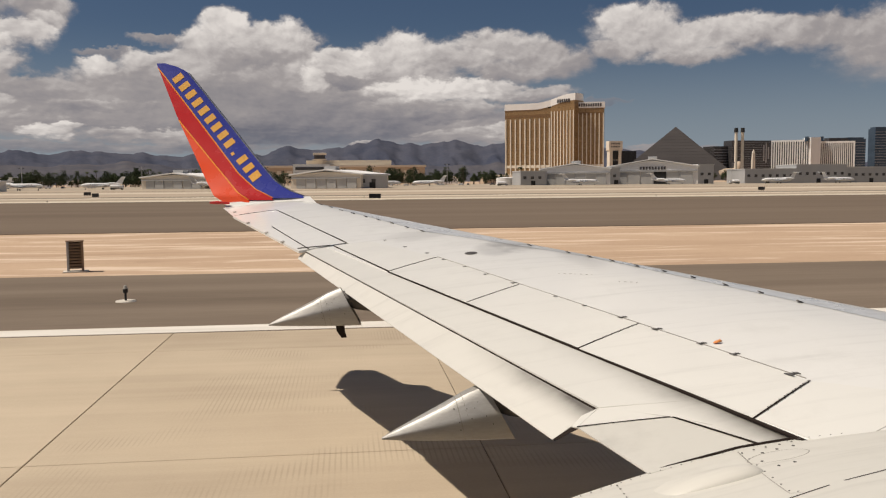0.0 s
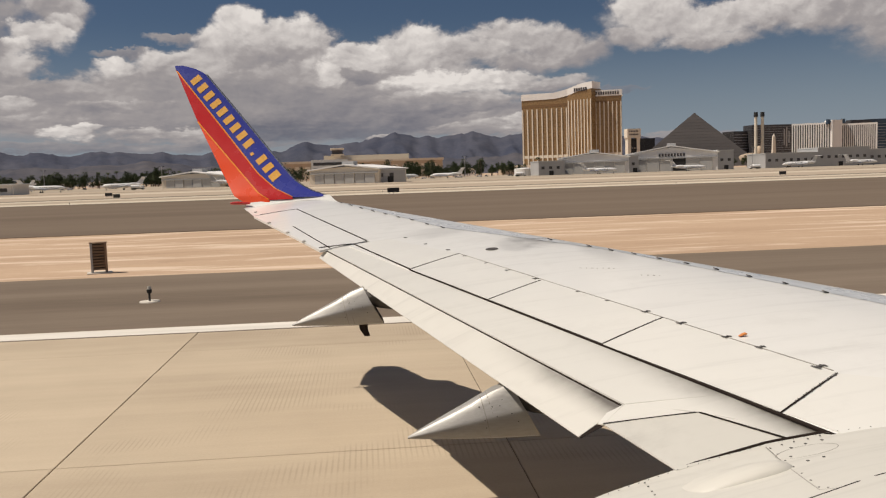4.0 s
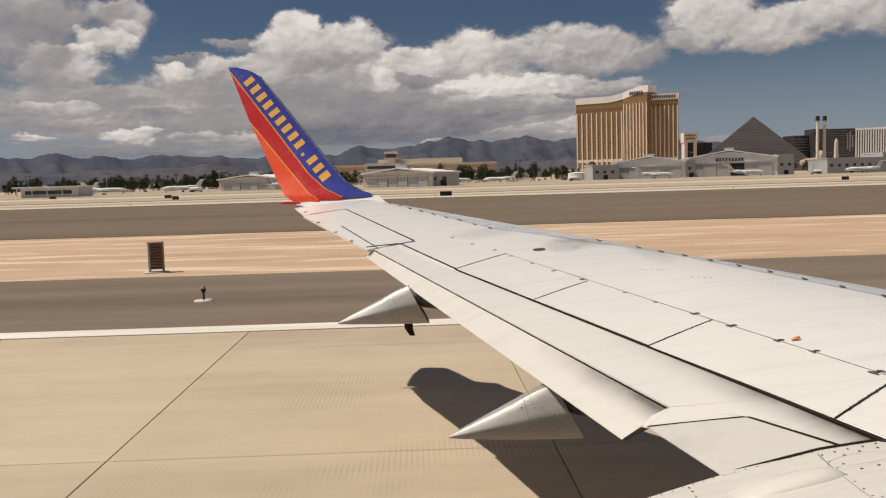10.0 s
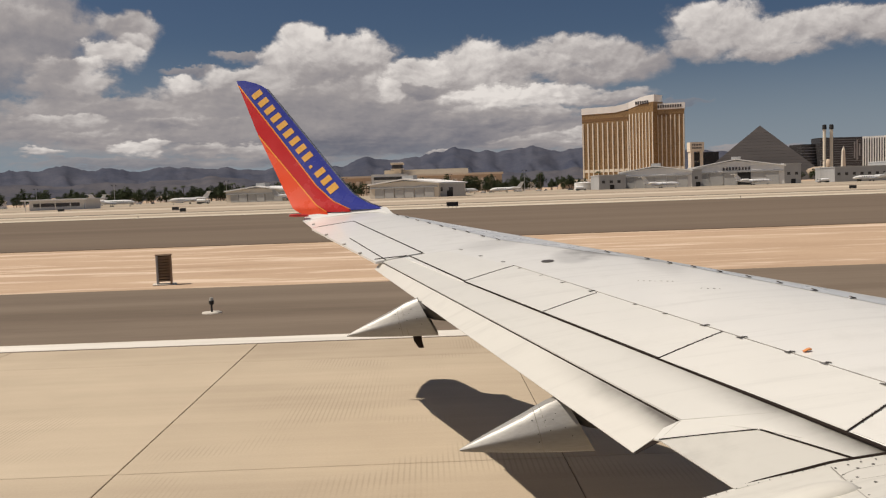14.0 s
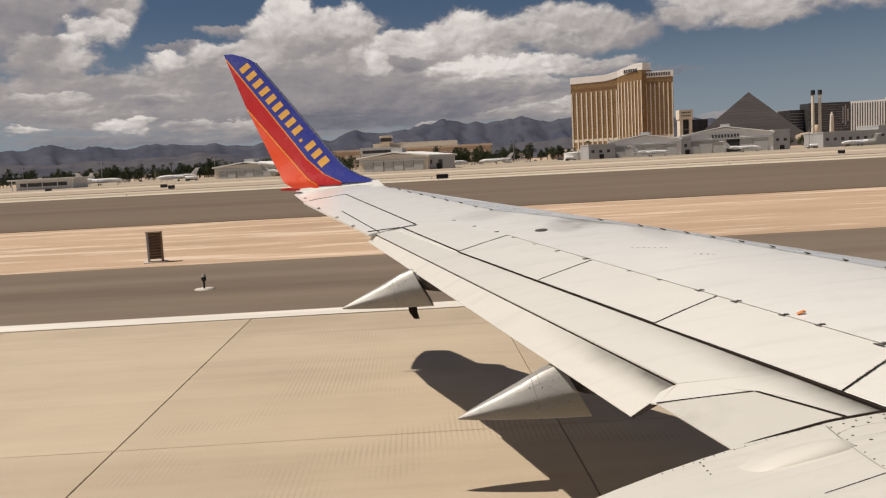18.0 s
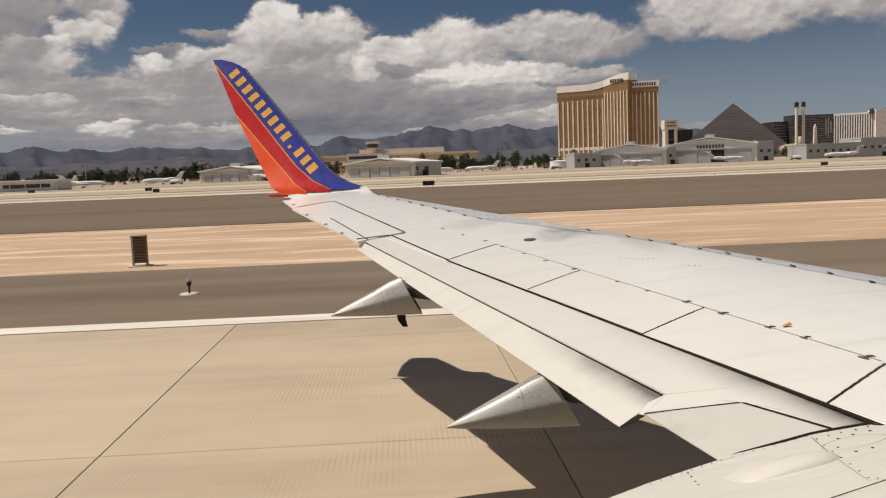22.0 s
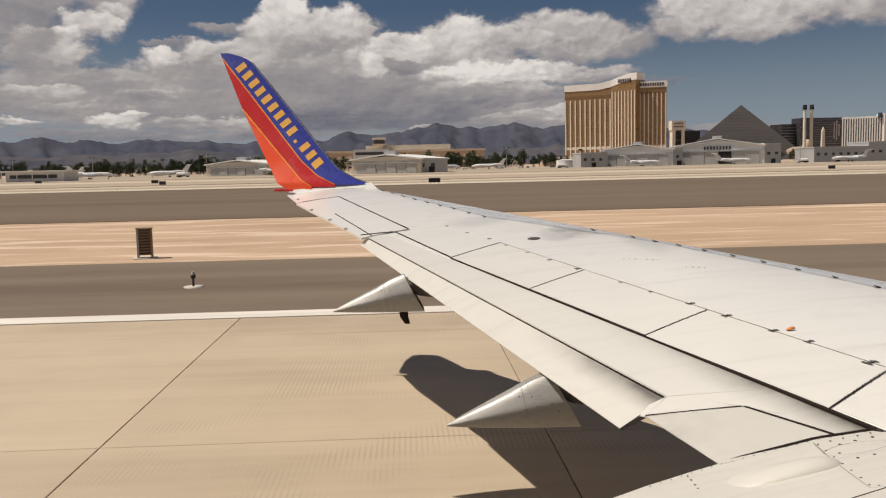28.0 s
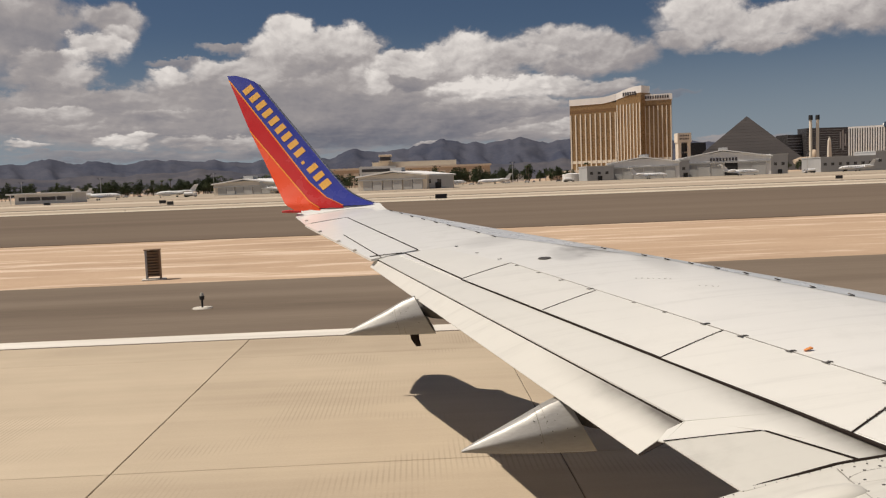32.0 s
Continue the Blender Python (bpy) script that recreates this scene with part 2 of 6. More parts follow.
sun_data = bpy.data.lights.new("sun", "SUN")
sun_data.energy, sun_data.angle, sun_data.color = 4.6, radians(0.53), (1.0, 0.905, 0.77)
sun = new("sun", sun_data)
sun.matrix_world = Matrix.Translation((0, 0, 200)) @ SUN_TO.to_track_quat("-Z", "Y").to_matrix().to_4x4()

# ---- materials ----
def material(name, rough=0.6, metal=0.0, gloss=0.5):
    m = bpy.data.materials.new(name)
    m.use_nodes = True
    n = Nodes(m.node_tree)
    b = m.node_tree.nodes["Principled BSDF"]
    b.inputs["Roughness"].default_value, b.inputs["Metallic"].default_value = rough, metal
    b.inputs["Specular IOR Level"].default_value = gloss
    return m, n, b


def place(n, kind="Object"):
    return n.tree.nodes.new("ShaderNodeTexCoord").outputs[kind]


def world_place(n):
    return n.tree.nodes.new("ShaderNodeNewGeometry").outputs["Position"]


def relief(n, b, height, strength, distance=0.01):
    k = n.tree.nodes.new("ShaderNodeBump")
    k.inputs["Strength"].default_value, k.inputs["Distance"].default_value = strength, distance
    n.put(k.inputs["Height"], height)
    n.tree.links.new(k.outputs[0], b.inputs["Normal"])


def worn(name, dark, fair, scale=1.0, rough=0.6, metal=0.0, stretch=(1, 1, 1), bump=0.15, distance=0.01, gloss=0.4, random_shift=0.0):
    """A surface that varies between two colours at two scales, with fine relief."""
    m, n, b = material(name, rough, metal, gloss)
    p = n.scaled(world_place(n), *stretch)
    big, fine = n.noise(p, 0.35 * scale, 4, 0.55), n.noise(p, 6.0 * scale, 6, 0.65)
    f = n.math("ADD", n.linear(big, 0.3, 0.7, 0.0, 0.65), n.linear(fine, 0.3, 0.7, 0.0, 0.35), clamp=True)
    if random_shift:
        r = n.tree.nodes.new("ShaderNodeObjectInfo").outputs["Random"]
        f = n.math("ADD", f, n.linear(r, 0, 1, -random_shift, random_shift), clamp=True)
    n.put(b.inputs["Base Color"], n.mix(f, dark, fair))
    n.put(b.inputs["Roughness"], n.linear(fine, 0.3, 0.7, max(rough - 0.08, 0.03), min(rough + 0.08, 1)))
    if bump:
        relief(n, b, fine, bump, distance)
    return m


def wing_paint(name, base, streak=0.5, rough=0.34, soot_shade=(), smudges=(), coat=0.6):
    """Glossy aircraft paint with sooty streaks along the flow and faint mottling."""
    m, n, b = material(name, rough, 0.0, 0.5)
    b.inputs["Coat Weight"].default_value, b.inputs["Coat Roughness"].default_value = coat, 0.16
    p = world_place(n)
    flow = n.noise(n.scaled(p, 0.7, 9.0, 2.0), 1.0, 5, 0.6)
    mottle = n.noise(p, 2.2, 5, 0.6)
    speck = n.noise(p, 38.0, 3, 0.6)
    dirt_shade = n.math("ADD", n.smooth(flow, 0.48, 0.8, 0.0, 0.30 * streak), n.smooth(mottle, 0.5, 0.8, 0.0, 0.22 * streak))
    dirt_shade = n.math("ADD", dirt_shade, n.smooth(speck, 0.68, 0.78, 0.0, 0.15 * streak))
    px, py, pz = n.split(p)
    for kx, ky, k0, reach, much, y_in, y_out in soot_shade:
        # exhaust grime gathered behind a slot, with shade painted in at the flap's front edge, fading with the distance
        # from its line and along the span
        d = n.math("ADD", n.math("ADD", n.math("MULTIPLY", px, kx), n.math("MULTIPLY", py, ky)), k0)
        d = n.math("ADD", d, n.linear(n.noise(n.scaled(p, 2.0, 3.5, 2.0), 1.0, 5, 0.6), 0.3, 0.7, -0.045 * reach, 0.045 * reach))
        band = n.math("MULTIPLY", n.math("MULTIPLY", n.math("POWER", n.linear(d, -reach, 0.02), 1.9), much), n.smooth(py, y_out, y_in))
        dirt_shade = n.math("ADD", dirt_shade, n.math("MULTIPLY", band, n.linear(mottle, 0.3, 0.7, 0.65, 1.15)), clamp=True)
    for sx, sy, rx, ry, much in smudges:
        # a rubbed-in grimy patch
        du, dv = n.math("DIVIDE", n.math("SUBTRACT", px, sx), rx), n.math("DIVIDE", n.math("SUBTRACT", py, sy), ry)
        r = n.math("ADD", n.math("MULTIPLY", du, du), n.math("MULTIPLY", dv, dv))
        r = n.math("ADD", r, n.linear(mottle, 0.3, 0.7, -0.35, 0.35))
        dirt_shade = n.math("ADD", dirt_shade, n.smooth(r, 1.0, 0.0, 0.0, much), clamp=True)
    n.put(b.inputs["Base Color"], n.mix(dirt_shade, base, (0.145, 0.135, 0.118)))
    n.put(b.inputs["Roughness"], n.linear(mottle, 0.3, 0.7, rough - 0.06, rough + 0.12))
    relief(n, b, n.noise(p, 1.1, 3), 0.12, 0.02)
    return m


def plain(name, colour, rough=0.5, metal=0.0, gloss=0.5):
    m, n, b = material(name, rough, metal, gloss)
    p = world_place(n)
    f = n.noise(p, 3.0, 5, 0.6)
    low = tuple(c * 0.86 for c in colour)
    n.put(b.inputs["Base Color"], n.mix(n.linear(f, 0.35, 0.65, 0, 1), low, colour))
    return m


def concrete(name, low, high, grooves=True):
    """Sun-bleached runway concrete: blotches, tyre-worn lengthwise bands and fine cross grooves."""
    m, n, b = material(name, 0.85, 0.0, 0.25)
    p = world_place(n)
    blot = n.noise(p, 0.22, 5, 0.6)
    lane = n.noise(n.scaled(p, 0.02, 0.55, 1.0), 1.0, 4, 0.6)
    long = n.noise(n.scaled(p, 0.12, 2.2, 1.0), 1.0, 5, 0.6)
    fine = n.noise(p, 24.0, 5, 0.7)
    f = n.math("ADD", n.linear(blot, 0.3, 0.7, 0, 0.45), n.linear(lane, 0.3, 0.7, 0, 0.3))
    f = n.math("ADD", f, n.linear(long, 0.3, 0.7, 0, 0.2))
    f = n.math("ADD", f, n.linear(fine, 0.3, 0.7, 0, 0.2), clamp=True)
    r = n.tree.nodes.new("ShaderNodeObjectInfo").outputs["Random"]
    f = n.math("ADD", f, n.linear(r, 0, 1, -0.24, 0.18), clamp=True)
    colour = n.mix(f, low, high)
    if grooves:
        w = n.tree.nodes.new("ShaderNodeTexWave")
        w.wave_type, w.bands_direction = "BANDS", "X"
        n.put(w.inputs["Vector"], p)
        w.inputs["Scale"].default_value, w.inputs["Distortion"].default_value = 4.2, 0.25
        w.inputs["Detail"].default_value = 1.0
        patch = n.math("MULTIPLY", n.smooth(n.noise(n.scaled(p, 0.35, 0.5, 1.0, (3, 7, 0)), 1.0, 2), 0.50, 0.66), 0.21)
        groove = n.math("MULTIPLY", n.smooth(w.outputs["Fac"], 0.55, 0.95), patch)
        colour = n.mix(groove, colour, tuple(c * 0.45 for c in low))
    n.put(b.inputs["Base Color"], colour)
    relief(n, b, fine, 0.2, 0.006)
    return m


def desert(name, low, high, pale):
    """Graded desert soil with pale drag marks along the runway."""
    m, n, b = material(name, 0.95, 0.0, 0.1)
    p = world_place(n)
    drag = n.noise(n.scaled(p, 0.07, 0.42, 1.0), 1.0, 8, 0.66, 0.5)
    blot = n.noise(n.scaled(p, 0.05, 0.1, 1.0), 1.0, 5, 0.6)
    fine = n.noise(p, 3.5, 6, 0.7)
    f = n.math("ADD", n.linear(blot, 0.3, 0.7, 0, 0.7), n.linear(fine, 0.3, 0.7, 0, 0.3), clamp=True)
    c = n.mix(f, low, high)
    c = n.mix(n.smooth(drag, 0.50, 0.64, 0.0, 0.85), c, pale)
    c = n.mix(n.smooth(drag, 0.25, 0.42, 0.45, 0.0), c, tuple(v * 0.6 for v in low))
    n.put(b.inputs["Base Color"], c)
    relief(n, b, fine, 0.35, 0.05)
    return m


M_WHITE = wing_paint("wing_white_paint", (0.755, 0.75, 0.715), 0.5, 0.34, (), [(2.15, 10.3, 0.5, 0.8, 0.8), (1.7, 9.9, 0.25, 0.5, 0.25), (2.6, 9.2, 0.3, 0.8, 0.2), (0.9, 11.0, 0.5, 0.4, 0.18), (-1.2, 14.6, 0.5, 0.3, 0.12)])
M_SPOIL = wing_paint("spoiler_white_paint", (0.745, 0.735, 0.685), 0.4)
# front-edge darkening holds both grime and the shade of the down-curved nose
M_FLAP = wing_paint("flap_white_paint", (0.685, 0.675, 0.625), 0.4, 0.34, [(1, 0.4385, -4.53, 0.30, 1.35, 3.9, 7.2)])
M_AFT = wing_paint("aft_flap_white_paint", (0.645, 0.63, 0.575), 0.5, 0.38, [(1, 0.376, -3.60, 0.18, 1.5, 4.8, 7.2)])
M_ROOT = wing_paint("root_white_paint", (0.60, 0.585, 0.53), 0.6, 0.45, (), (), 0.15)
M_INNER = wing_paint("inner_flap_paint", (0.585, 0.572, 0.52), 0.8, 0.4)
# the blue-grey tint paints in the sky reflected along the leading edge
M_SLAT = wing_paint("slat_sky_tint_paint", (0.60, 0.615, 0.62), 0.7, 0.26)
M_SILVER = worn("fairing_silver_paint", (0.27, 0.26, 0.24), (0.43, 0.42, 0.395), 3.5, 0.44, 0.3, (0.5, 3, 3), 0.06)
M_METAL = worn("bare_metal", (0.4, 0.4, 0.4), (0.6, 0.6, 0.6), 4, 0.28, 1.0)
# black for seals and fittings, and for sheets that paint the shade in gaps
M_GAP = worn("black_seal_and_gap_shade", (0.018, 0.013, 0.011), (0.034, 0.026, 0.022), 6, 0.85, 0, (1, 1, 1), 0.1, 0.01, 0.08)
M_GREY = worn("grimy_fitting_metal", (0.05, 0.045, 0.04), (0.16, 0.15, 0.14), 12, 0.55, 0.5)
M_BLUE = wing_paint("winglet_blue_paint", (0.045, 0.055, 0.30), 0.2, 0.22)
M_RED = wing_paint("winglet_red_paint", (0.52, 0.022, 0.020), 0.15, 0.22)
M_ORANGE_RED = wing_paint("winglet_orange_red_paint", (0.80, 0.085, 0.022), 0.15, 0.22)
M_ORANGE = wing_paint("winglet_orange_paint", (0.85, 0.30, 0.03), 0.15, 0.25)
M_YELLOW = wing_paint("winglet_yellow_paint", (0.78, 0.42, 0.09), 0.15, 0.25)
M_MARK = plain("orange_marking", (0.62, 0.22, 0.05), 0.5)
M_CONCRETE = concrete("runway_concrete", (0.360, 0.292, 0.212), (0.515, 0.430, 0.318))
M_JOINT = worn("joint_sealant", (0.11, 0.09, 0.07), (0.22, 0.18, 0.135), 3, 0.85)
M_LINE = worn("white_line_paint", (0.57, 0.535, 0.47), (0.79, 0.75, 0.68), 2.0, 0.7, 0, (0.3, 2, 1), 0.1)
M_ASPHALT = worn("shoulder_asphalt", (0.120, 0.092, 0.068), (0.222, 0.178, 0.136), 0.8, 0.9, 0, (0.10, 1.1, 1), 0.3, 0.02, 0.15)
M_DARK_STRIP = worn("dark_graded_strip", (0.125, 0.095, 0.07), (0.185, 0.145, 0.11), 0.3, 0.95, 0, (0.08, 0.8, 1), 0.3, 0.04, 0.1)
M_SOIL = desert("desert_soil", (0.38, 0.265, 0.18), (0.52, 0.385, 0.27), (0.66, 0.53, 0.41))
M_PALE = worn("far_runway_concrete", (0.46, 0.40, 0.31), (0.62, 0.54, 0.43), 0.08, 0.9, 0, (0.2, 1.5, 1), 0.1, 0.01, 0.1)
M_APRON = worn("apron_concrete", (0.30, 0.25, 0.19), (0.42, 0.36, 0.28), 0.05, 0.9, 0, (0.2, 1.2, 1), 0.1, 0.01, 0.1)
M_SEAM = worn("sooty_seam", (0.16, 0.15, 0.13), (0.42, 0.40, 0.36), 5, 0.6)
M_INFIELD = worn("dusty_infield", (0.33, 0.27, 0.205), (0.46, 0.385, 0.30), 0.03, 0.95, 0, (0.1, 1.0, 1), 0.1, 0.02, 0.1)

# ---- building helpers ----
def grid_faces(bm, rows):
    """Quads between rows of places; returns the vertices."""
    vs = [[bm.verts.new(p) for p in row] for row in rows]
    for a, b in zip(vs, vs[1:]):
        for k in range(len(a) - 1):
            bm.faces.new((a[k], a[k + 1], b[k + 1], b[k]))
    return vs


def box(bm, x0, x1, y0, y1, z0, z1, bevel=0.0):
    b = bmesh.new()
    c = [[[b.verts.new((x, y, z)) for z in (z0, z1)] for y in (y0, y1)] for x in (x0, x1)]
    for f in ((c[0][0][0], c[0][0][1], c[0][1][1], c[0][1][0]), (c[1][0][0], c[1][1][0], c[1][1][1], c[1][0][1]),
              (c[0][0][0], c[1][0][0], c[1][0][1], c[0][0][1]), (c[0][1][0], c[0][1][1], c[1][1][1], c[1][1][0]),
              (c[0][0][0], c[0][1][0], c[1][1][0], c[1][0][0]), (c[0][0][1], c[1][0][1], c[1][1][1], c[0][1][1])):
        b.faces.new(f)
    if bevel:
        bmesh.ops.bevel(b, geom=b.edges[:], offset=bevel, segments=2, affect="EDGES", profile=0.5)
    add(bm, b)
    return bm


def add(bm, other, m=None):
    """Puts the second mesh into the first."""
    data = bpy.data.meshes.new("tmp")
    if m is not None:
        other.transform(m)
    other.to_mesh(data)
    other.free()
    bm.from_mesh(data)
    bpy.data.meshes.remove(data)


def prism(bm, outline, z0, z1, top=1.0):
    """An upright prism over an outline; top: how much narrower it is above."""
    cx, cy = sum(p[0] for p in outline) / len(outline), sum(p[1] for p in outline) / len(outline)
    low = [bm.verts.new((x, y, z0)) for x, y in outline]
    high = [bm.verts.new((cx + (x - cx) * top, cy + (y - cy) * top, z1)) for x, y in outline]
    k = len(outline)
    for i in range(k):
        bm.faces.new((low[i], low[(i + 1) % k], high[(i + 1) % k], high[i]))
    bm.faces.new(high)
    bm.faces.new(low[::-1])
    return bm


def tube(bm, rings, sides=16, cap=True, square=2.0):
    """Rings of (centre, half width along a, half width along b, a, b) joined to a skin; square above 2 makes the section boxier."""
    rows = []
    for c, ra, rb, a, b in rings:
        row = []
        for k in range(sides):
            t = 2 * math.pi * k / sides
            ct, st = math.cos(t), math.sin(t)
            ct, st = math.copysign(abs(ct) ** (2 / square), ct), math.copysign(abs(st) ** (2 / square), st)
            row.append(bm.verts.new(Vector(c) + Vector(a) * ra * ct + Vector(b) * rb * st))
        rows.append(row)
    for r, s in zip(rows, rows[1:]):
        for k in range(sides):
            bm.faces.new((r[k], r[(k + 1) % sides], s[(k + 1) % sides], s[k]))
    if cap:
        bm.faces.new(rows[0][::-1])
        bm.faces.new(rows[-1])
    return bm


def pole(bm, x, y, z0, z1, r0, r1=None, sides=10):
    return tube(bm, [((x, y, z0), r0, r0, (1, 0, 0), (0, 1, 0)), ((x, y, z1), r1 or r0, r1 or r0, (1, 0, 0), (0, 1, 0))], sides)


def part(name, bm, mat, parent=None, label="", smooth=False):
    """Links a bmesh as one mesh object, under a thing or a part."""
    bmesh.ops.recalc_face_normals(bm, faces=bm.faces[:])
    data = bpy.data.meshes.new(name)
    bm.to_mesh(data)
    bm.free()
    data.materials.append(mat)
    if smooth:
        for f in data.polygons:
            f.use_smooth = True
        data.set_sharp_from_angle(angle=radians(32))
    ob = new(name, data)
    if parent is not None:
        ob.parent = parent
        ob.matrix_parent_inverse = Matrix.Identity(4)
    if label:
        ob["label"] = label
    return ob


def shared(name, data, parent, at, turn=0.0):
    """One more object on a mesh that alike pieces share."""
    ob = new(name, data)
    ob.parent = parent
    ob.matrix_parent_inverse = Matrix.Identity(4)
    ob.matrix_basis = Matrix.Translation(at) @ Matrix.Rotation(turn, 4, "Z")
    return ob


def thing(name, label, category, at=(0, 0, 0), turn=0.0, group="", kind=""):
    ob = new(name)
    ob.empty_display_size = 0.2
    ob.matrix_basis = Matrix.Translation(at) @ Matrix.Rotation(turn, 4, "Z")
    return tagged(ob, label, category, group, kind)


def slab(name, x0, x1, y0, y1, z0, z1, mat, label, category, parent=None):
    ob = part(name, box(bmesh.new(), x0, x1, y0, y1, z0, z1), mat, parent)
    if parent is None:
        tagged(ob, label, category, kind="structure")
    return ob


# ---- the ground ----
# one sheet of desert soil out to the horizon
bm = bmesh.new()
ring = [0, 40, 120, 400, 1200, 2600, 4800]
rows = []
for r in ring[1:]:
    rows.append([(r * math.cos(2 * math.pi * k / 64), r * math.sin(2 * math.pi * k / 64), -0.06) for k in range(65)])
grid_faces(bm, rows)
bmesh.ops.contextual_create(bm, geom=[v for v in bm.verts if abs(v.co.length - math.hypot(40, 0.06)) < 0.01])
bmesh.ops.remove_doubles(bm, verts=bm.verts[:], dist=0.001)
ground = tagged(part("ground", bm, M_SOIL), "tan graded desert soil with pale drag marks", "ground", kind="structure")

LINE_IN, LINE_OUT, SHOULDER = 21.38, 22.26, 35.2
runway = thing("runway", "sun-bleached grooved concrete runway with dark sealed joints", "runway", kind="structure")
slab("base", -1500, 1500, -24.5, LINE_OUT + 0.1, -0.3, -0.02, M_JOINT, "", "", runway)
slab("far_paving", -1500, -71.36, -24.4, LINE_OUT + 0.08, -0.02, 0.0, M_CONCRETE, "", "", runway)
slab("far_paving", 75.04, 1500, -24.4, LINE_OUT + 0.08, -0.02, 0.0, M_CONCRETE, "", "", runway)
slab("edge_line", -1500, 1500, LINE_IN, LINE_OUT, 0.0, 0.004, M_LINE, "", "", runway)
slab("dark_seam", -1500, 1500, LINE_IN - 0.13, LINE_IN - 0.015, 0.0, 0.003, M_JOINT, "", "", runway)
shoulder = slab("shoulder", -1500, 1500, LINE_OUT + 0.13, SHOULDER, -0.3, -0.012, M_ASPHALT, "brown weathered asphalt shoulder beside the runway", "pavement")
strip = slab("graded_strip", -1900, 1900, 66, 172, -0.3, -0.02, M_DARK_STRIP, "dark brown oiled and graded strip between the runways", "ground")
far_runway = thing("parallel_runway", "pale concrete parallel runway beyond the infield", "runway", kind="structure")
slab("paving", -2200, 2200, 172, 218, -0.3, 0.0, M_PALE, "", "", far_runway)
slab("edge_line", -2200, 2200, 173.2, 174.1, 0.0, 0.006, M_LINE, "", "", far_runway)
slab("edge_line", -2200, 2200, 216, 216.9, 0.0, 0.006, M_LINE, "", "", far_runway)
slab("tyre_worn_lane", -2200, 2200, 186, 203, 0.0, 0.004, M_APRON, "", "", far_runway)
slab("shoulder", -2200, 2200, 218, 232, -0.3, -0.02, M_ASPHALT, "", "", far_runway)
taxiway = slab("taxiway", -2200, 2200, 300, 330, -0.3, -0.015, M_PALE, "pale concrete taxiway in front of the hangars", "pavement")
service_road = slab("service_road", -2200, 2200, 372, 384, -0.3, -0.02, M_ASPHALT, "narrow dark service road before the apron", "road")
apron = slab("apron", -1400, 1400, 470, 900, -0.3, -0.015, M_APRON, "pale concrete parking apron in front of the hangars", "pavement")
for y0, y1 in ((232, 300), (330, 372), (384, 470)):
    slab("infield", -2200, 2200, y0, y1, -0.3, -0.03, M_INFIELD, "dusty beige infield between the taxiways", "ground")

M_BLACKPAINT = worn("black_marking_paint", (0.035, 0.032, 0.03), (0.07, 0.064, 0.058), 2.0, 0.8, 0, (0.3, 2, 1), 0.1)
M_YELLOWPAINT = worn("yellow_line_paint", (0.50, 0.34, 0.08), (0.66, 0.46, 0.13), 2.0, 0.75, 0, (1, 1, 1), 0.1)
# threshold bars on black paint, passed at the start
slab("black_ground", -1022, -974, -23.2, 21.1, 0.0, 0.004, M_BLACKPAINT, "", "", runway)
for k in range(12):
    y1 = 21.0 - 3.66 * k - (0.9 if k > 5 else 0.0)
    slab("threshold_bar", -1020, -975, y1 - 1.83, y1, 0.004, 0.008, M_LINE, "", "", runway)


def ribbon(points, half, z, thick=0.004):
    """A flat painted line along a run of places."""
    left, right = [], []
    for k, p in enumerate(points):
        a, b = Vector(points[max(k - 1, 0)]), Vector(points[min(k + 1, len(points) - 1)])
        side = Vector((-(b - a).y, (b - a).x)).normalized() * half
        left.append(Vector(p) + side)
        right.append(Vector(p) - side)
    bm = bmesh.new()
    grid_faces(bm, [[(*q, z - thick) for q in right], [(*q, z) for q in right], [(*q, z) for q in left], [(*q, z - thick) for q in left]])
    return bm


def exit_taxiway(x, half, flare):
    """A paved link from the runway towards the parallel one, with flared corners and curved lead-off lines."""
    t = thing("exit_taxiway", "pale concrete taxiway link with curved yellow lines on black", "taxiway", (x, 0, 0), group="taxiway links", kind="structure")
    y0, y1 = LINE_OUT + 0.13, 171.9
    arc = [(half + flare * (1 - math.sin(a)), y0 + flare * (1 - math.cos(a))) for a in [math.pi / 2 * k / 12 for k in range(13)]]
    outline = arc + [(half, y1), (-half, y1)] + [(-px, py) for px, py in arc[::-1]]
    part("paving", prism(bmesh.new(), outline, -0.3, -0.002), M_PALE, t)
    for side in (-1, 1):
        curve = [(side * (3.0 + 42 * (1 - math.sin(a))), 12.0 + 70 * (1 - math.cos(a))) for a in [math.pi / 2 * k / 20 for k in range(21)]] + [(side * 3.0, y1 - 20)]
        part("black_border", ribbon(curve, 0.55, 0.012, 0.02), M_BLACKPAINT, t)
        part("yellow_line", ribbon(curve, 0.16, 0.016, 0.02), M_YELLOWPAINT, t)
        edge = [(side * px * 0.985, py + 0.6) for px, py in arc]
        for off in (0.0, 0.6):
            part("edge_stripe", ribbon([(px - side * off, py + off) for px, py in edge], 0.12, 0.004, 0.006), M_YELLOWPAINT, t)
    part("hold_line", box(bmesh.new(), -half, half, 92, 92.9, -0.002, 0.004), M_BLACKPAINT, t)
    for k in range(int(half)):
        part("hold_dash", box(bmesh.new(), -half + 2 * k, -half + 2 * k + 1, 92.2, 92.7, 0.004, 0.008), M_YELLOWPAINT, t)
    return t


for x, half, flare in ((-857, 16, 30), (-602, 22, 36), (-190, 20, 34), (476, 20, 34)):
    exit_taxiway(x, half, flare)
